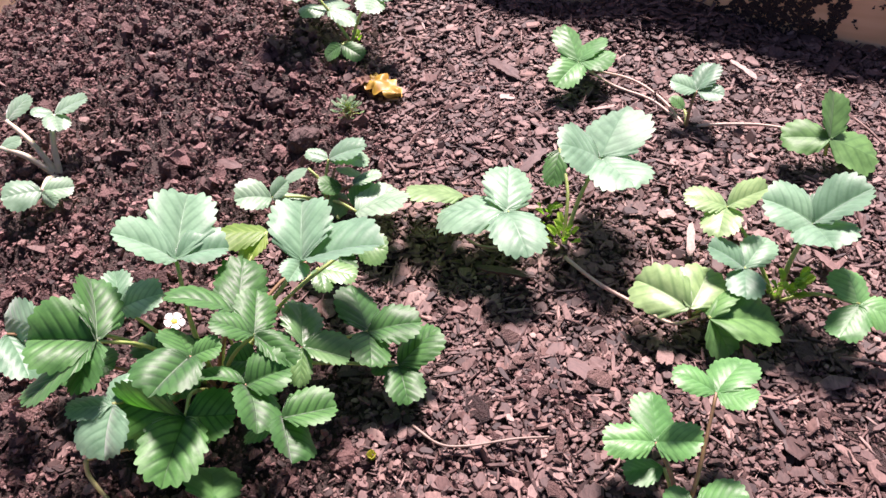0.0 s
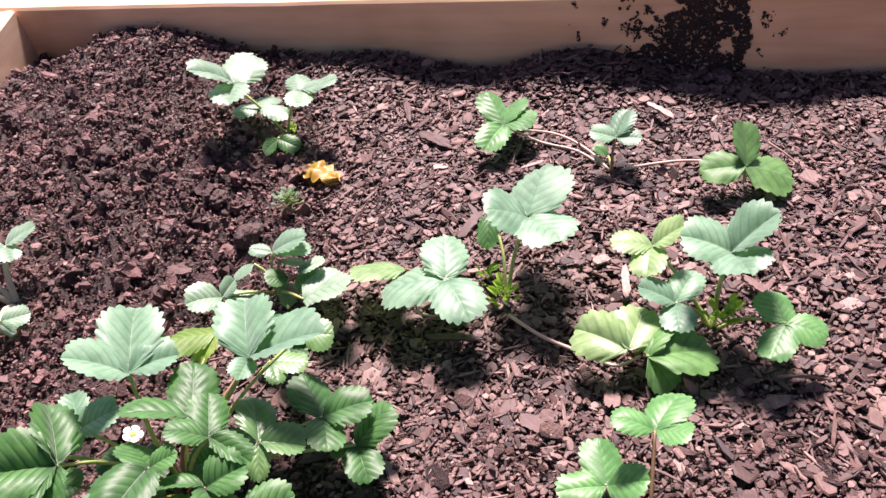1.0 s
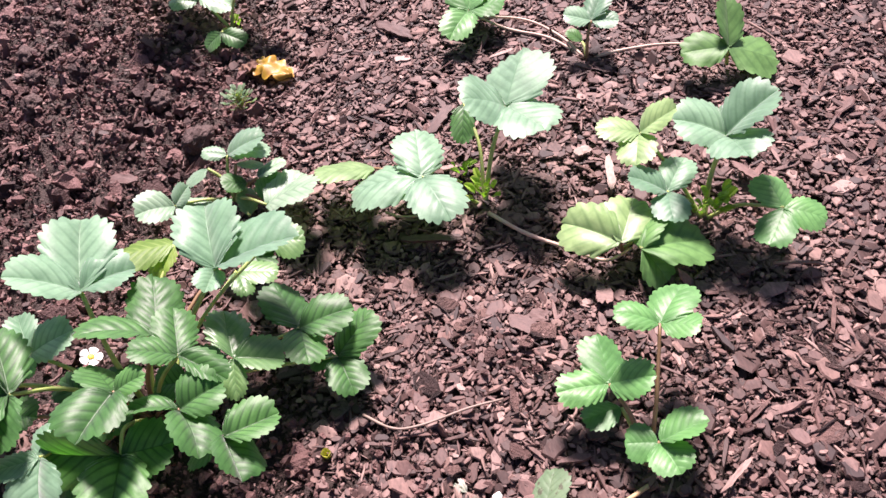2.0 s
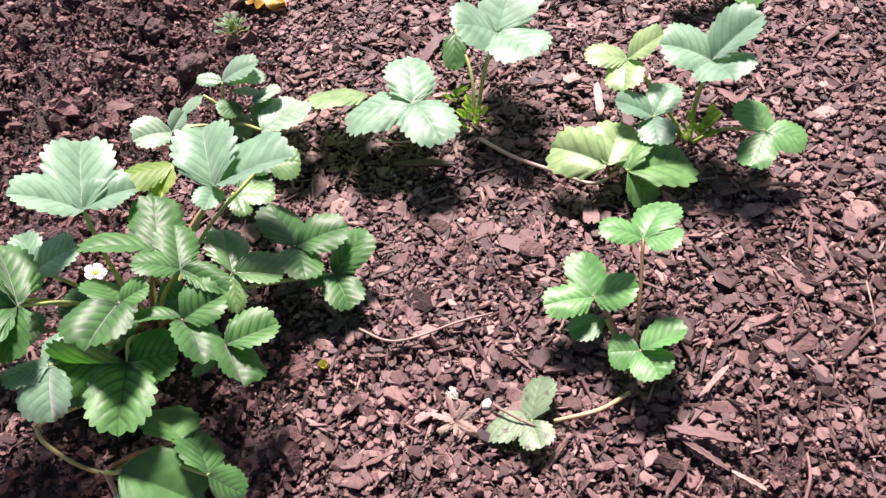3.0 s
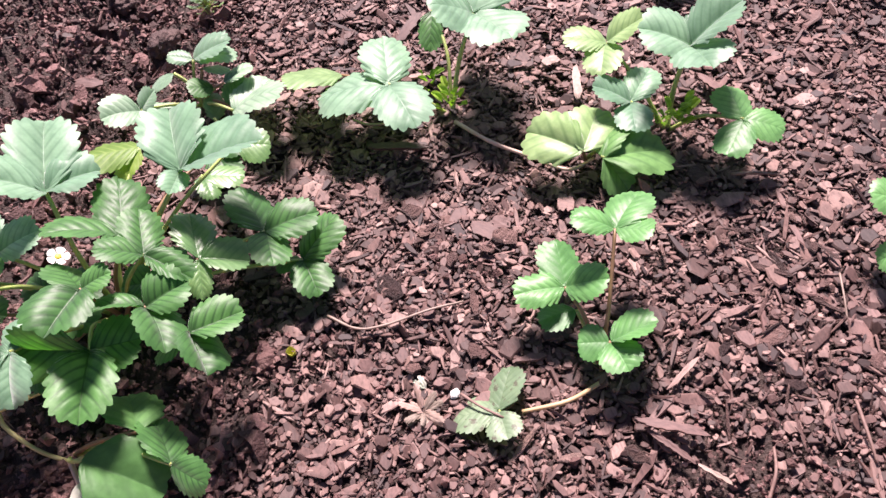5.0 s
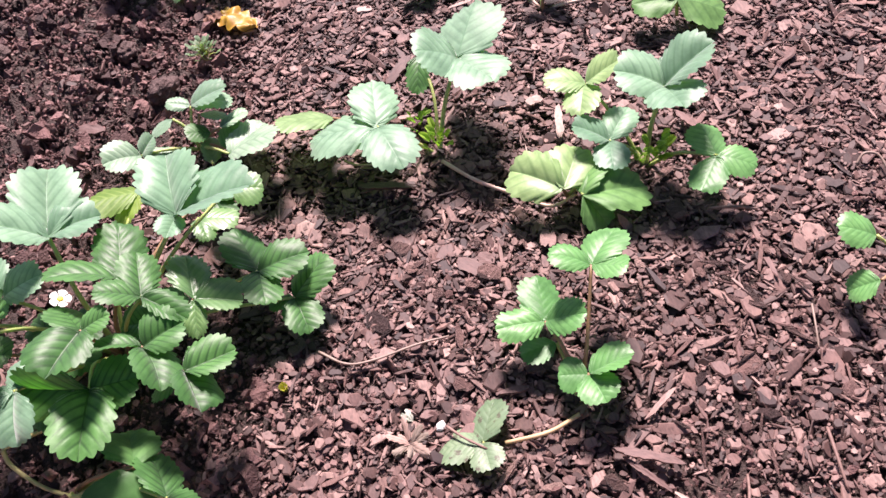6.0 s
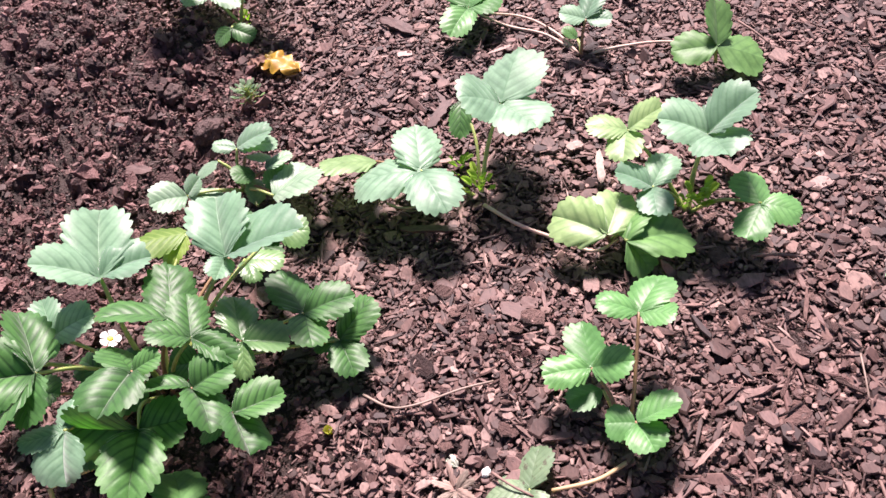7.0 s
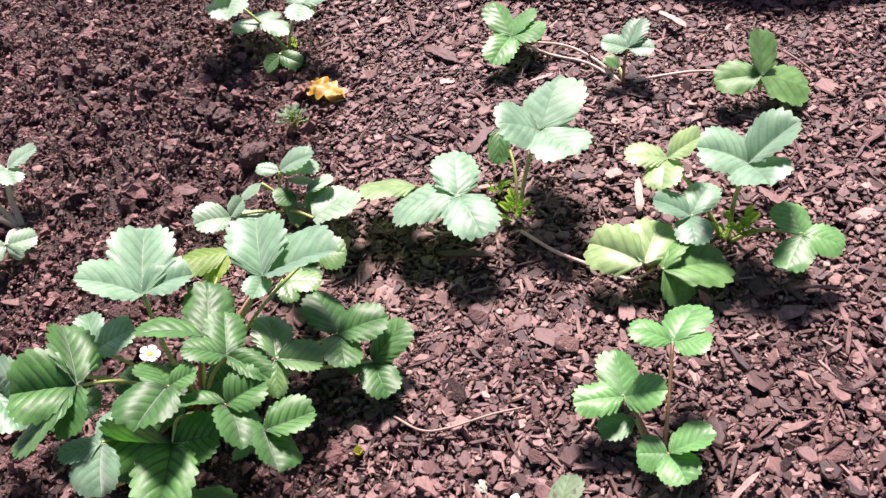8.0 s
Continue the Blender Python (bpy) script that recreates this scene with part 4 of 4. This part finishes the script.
def crumb_shape(rng):
    v = [(0.5, 0, 0), (-0.5, 0, 0), (0, 0.5, 0), (0, -0.5, 0), (0, 0, 0.5), (0, 0, -0.5), (0.32, 0.3, 0.25), (-0.32, -0.25, 0.3)]
    v = [tuple(c * rng.uniform(0.75, 1.25) + rng.uniform(-0.06, 0.06) for c in p) for p in v]
    f = [(6, 4, 0), (6, 2, 4), (6, 0, 2), (2, 1, 4), (1, 7, 4), (7, 3, 4), (1, 3, 7), (3, 0, 4), (2, 0, 5), (1, 2, 5), (3, 1, 5), (0, 3, 5)]
    return v, f


def rotation(yaw, rx, ry):
    return (Matrix.Rotation(yaw, 3, "Z") @ Matrix.Rotation(rx, 3, "X") @ Matrix.Rotation(ry, 3, "Y"))


def scatter(shapes, rows):
    """Joins many placed copies of a few shapes into one list of vertices and faces."""
    verts, faces, o = [], [], 0
    for kind, m, at in rows:
        v, f = shapes[kind]
        verts.append(np.asarray(v) @ np.asarray(m).T + np.asarray(at))
        faces += [tuple(i + o for i in q) for q in f]
        o += len(v)
    return np.concatenate(verts).tolist(), faces


rng = random.Random(21)
chips = [chip_shape(rng) for _ in range(28)]
crumbs = [crumb_shape(rng) for _ in range(16)]
chip_rows, crumb_rows, piece_rows = [], [], []
while len(chip_rows) < CHIPS:
    x, y = rng.uniform(-0.72, 0.82), rng.uniform(0.06, 1.42)
    if not in_bed(x, y, 0.008):
        continue
    s = soilness(x, y)
    if rng.random() < s * 0.8:
        continue
    long = min(0.029, max(0.0045, rng.lognormvariate(math.log(0.0067), 0.54))) * (1 - 0.42 * s)
    ratio = rng.uniform(0.42, 0.95)
    if rng.random() < 0.27:
        long, ratio = min(0.045, long * rng.uniform(1.4, 2.6)), rng.uniform(0.08, 0.24)
    thick = rng.uniform(0.0005, 0.0013) * min(1.5, 0.7 + 0.6 * long / 0.011)
    spread = 0.15 if rng.random() < 0.75 else 0.45
    m = rotation(rng.uniform(0, 6.28), rng.gauss(0, spread), rng.gauss(0, spread)) @ Matrix.Diagonal((long, long * ratio, thick))
    z = relief(x, y) + 0.0005 + 0.5 * thick + rng.random() ** 1.4 * 0.0065
    row = (rng.randrange(len(chips)), m, (x, y, z))
    if 0.04 < x < 0.40 and 0.18 < y < 0.52 and long > 0.0115 and len(piece_rows) < 300:
        piece_rows.append((row[0], m, Vector((x, y, z + 0.002))))
    else:
        chip_rows.append(row)
while len(crumb_rows) < CRUMBS:
    x, y = rng.uniform(-0.72, 0.75), rng.uniform(0.06, 1.42)
    if not in_bed(x, y, 0.006) or rng.random() > 0.85 + soilness(x, y):
        continue
    d = min(0.017, rng.lognormvariate(math.log(0.0038), 0.55)) * (0.6 + 0.4 * min(1.0, soilness(x, y)))
    m = rotation(rng.uniform(0, 6.28), rng.uniform(0, 6.28), rng.uniform(0, 6.28)) @ Matrix.Diagonal((d, d * rng.uniform(0.5, 1), d * rng.uniform(0.4, 0.9)))
    crumb_rows.append((rng.randrange(len(crumbs)), m, (x, y, relief(x, y) + rng.uniform(-0.1, 0.9) * d)))
while len(chip_rows) < CHIPS + 7000:
    x, y = rng.uniform(-0.7, 1.5), rng.uniform(-0.7, 1.3)
    if not in_bed(x, y, 0.015) or (-0.71 < x < 0.81 and y > 0.07):
        continue
    long = rng.uniform(0.01, 0.03)
    m = rotation(rng.uniform(0, 6.28), rng.gauss(0, 0.2), rng.gauss(0, 0.2)) @ Matrix.Diagonal((long, long * rng.uniform(0.3, 0.9), 0.0015))
    chip_rows.append((rng.randrange(len(chips)), m, (x, y, relief(x, y) + 0.001 + rng.random() * 0.004)))
v, f = scatter(chips, chip_rows)
mulch = tagged(thing("bark_mulch", mesh_from("bark_mulch", v, f, bark)), "purple-brown shredded bark mulch covering the soil", "bark mulch", kind="stuff")
lump_rng = random.Random(5)
lumps = []
for k in range(10):
    bm = bmesh.new()
    bmesh.ops.create_icosphere(bm, subdivisions=2, radius=0.5)
    lumps.append(([tuple(q.co * (1 + 1.1 * noise.noise(q.co * 2.6 + Vector((k * 7, 0, 0))) + 0.9 * noise.noise(q.co * 6.5 + Vector((0, k * 5, 0))))) for q in bm.verts], [tuple(w.index for w in g.verts) for g in bm.faces]))
    bm.free()
lump_rows = []
while len(lump_rows) < LUMPS:
    x, y = lump_rng.uniform(-0.66, 0.1), lump_rng.uniform(0.2, 1.38)
    if not in_bed(x, y, 0.01) or lump_rng.random() > soilness(x, y):
        continue
    d = min(0.028, lump_rng.lognormvariate(math.log(0.0105), 0.48))
    m = rotation(lump_rng.uniform(0, 6.28), lump_rng.uniform(0, 6.28), 0) @ Matrix.Diagonal((d, d * lump_rng.uniform(0.6, 1), d * lump_rng.uniform(0.5, 0.9)))
    lump_rows.append((lump_rng.randrange(10), m, (x, y, relief(x, y) + lump_rng.uniform(-0.35, 0.08) * d)))
v, f = scatter(lumps, lump_rows)
tagged(thing("soil_lumps", mesh_from("soil_lumps", v, f, crumb)), "clumped dark brown compost lumps on the soil", "soil", kind="stuff")
v, f = scatter(crumbs, crumb_rows)
tagged(thing("soil_crumbs", mesh_from("soil_crumbs", v, f, crumb)), "loose fine dark compost crumbs on the soil", "soil", kind="stuff")
chip_meshes = [mesh_from("bark_chip", sv_, sf_, bark_chip) for sv_, sf_ in chips]
for kind, m, at in piece_rows:
    place("bark_chip", chip_meshes[kind], mulch, Matrix.Translation(at) @ m.to_4x4())

# mud stuck to the back board
mud_rng = random.Random(3)
rows = []
face = Matrix((BACK_U, Vector((0, 0, 1)), BACK_V)).transposed()
while len(rows) < 3400:
    u, h = mud_rng.uniform(0.9, 1.2), mud_rng.uniform(-0.01, BOARD_TOP - 0.003)
    ragged = 0.02 * noise.noise(Vector((h * 32, u * 12, 7.7))) + 0.012 * noise.noise(Vector((h * 95, u * 40, 2.7)))
    block = 1.0 if 1.045 + 0.35 * max(0.0, h - 0.05) + 2 * ragged < u < 1.137 + 0.5 * ragged else 0.0
    wedge = 1.0 if u < 1.06 and h < 0.034 + 0.25 * (u - 1.0) + ragged else 0.0
    spray = 0.42 * math.exp(-((u - 1.03) / 0.06) ** 2) + 0.2 * math.exp(-((u - 1.15) / 0.012) ** 2)
    core = max(block, wedge, spray)
    patch = noise.noise(Vector((u * 60, h * 45, 0.5))) * 0.7 + noise.noise(Vector((u * 150, h * 110, 4.5))) * 0.6
    if core + 0.95 * patch < 0.5:
        continue
    d = mud_rng.uniform(0.0015, 0.007) * (0.6 + 0.6 * core)
    p = CORNER + BACK_U * u + BACK_V * 0.001 + Vector((0, 0, h))
    m = face @ Matrix.Rotation(mud_rng.uniform(0, 6.28), 3, "Z") @ Matrix.Diagonal((d, d * mud_rng.uniform(0.4, 1.0), 0.002 + 0.25 * d))
    rows.append((mud_rng.randrange(len(crumbs)), m, p))
v, f = scatter(crumbs, rows)
tagged(thing("mud_splash", mesh_from("mud_splash", v, f, mud)), "dark dried mud splashed on the wooden board", "mud", kind="stuff")
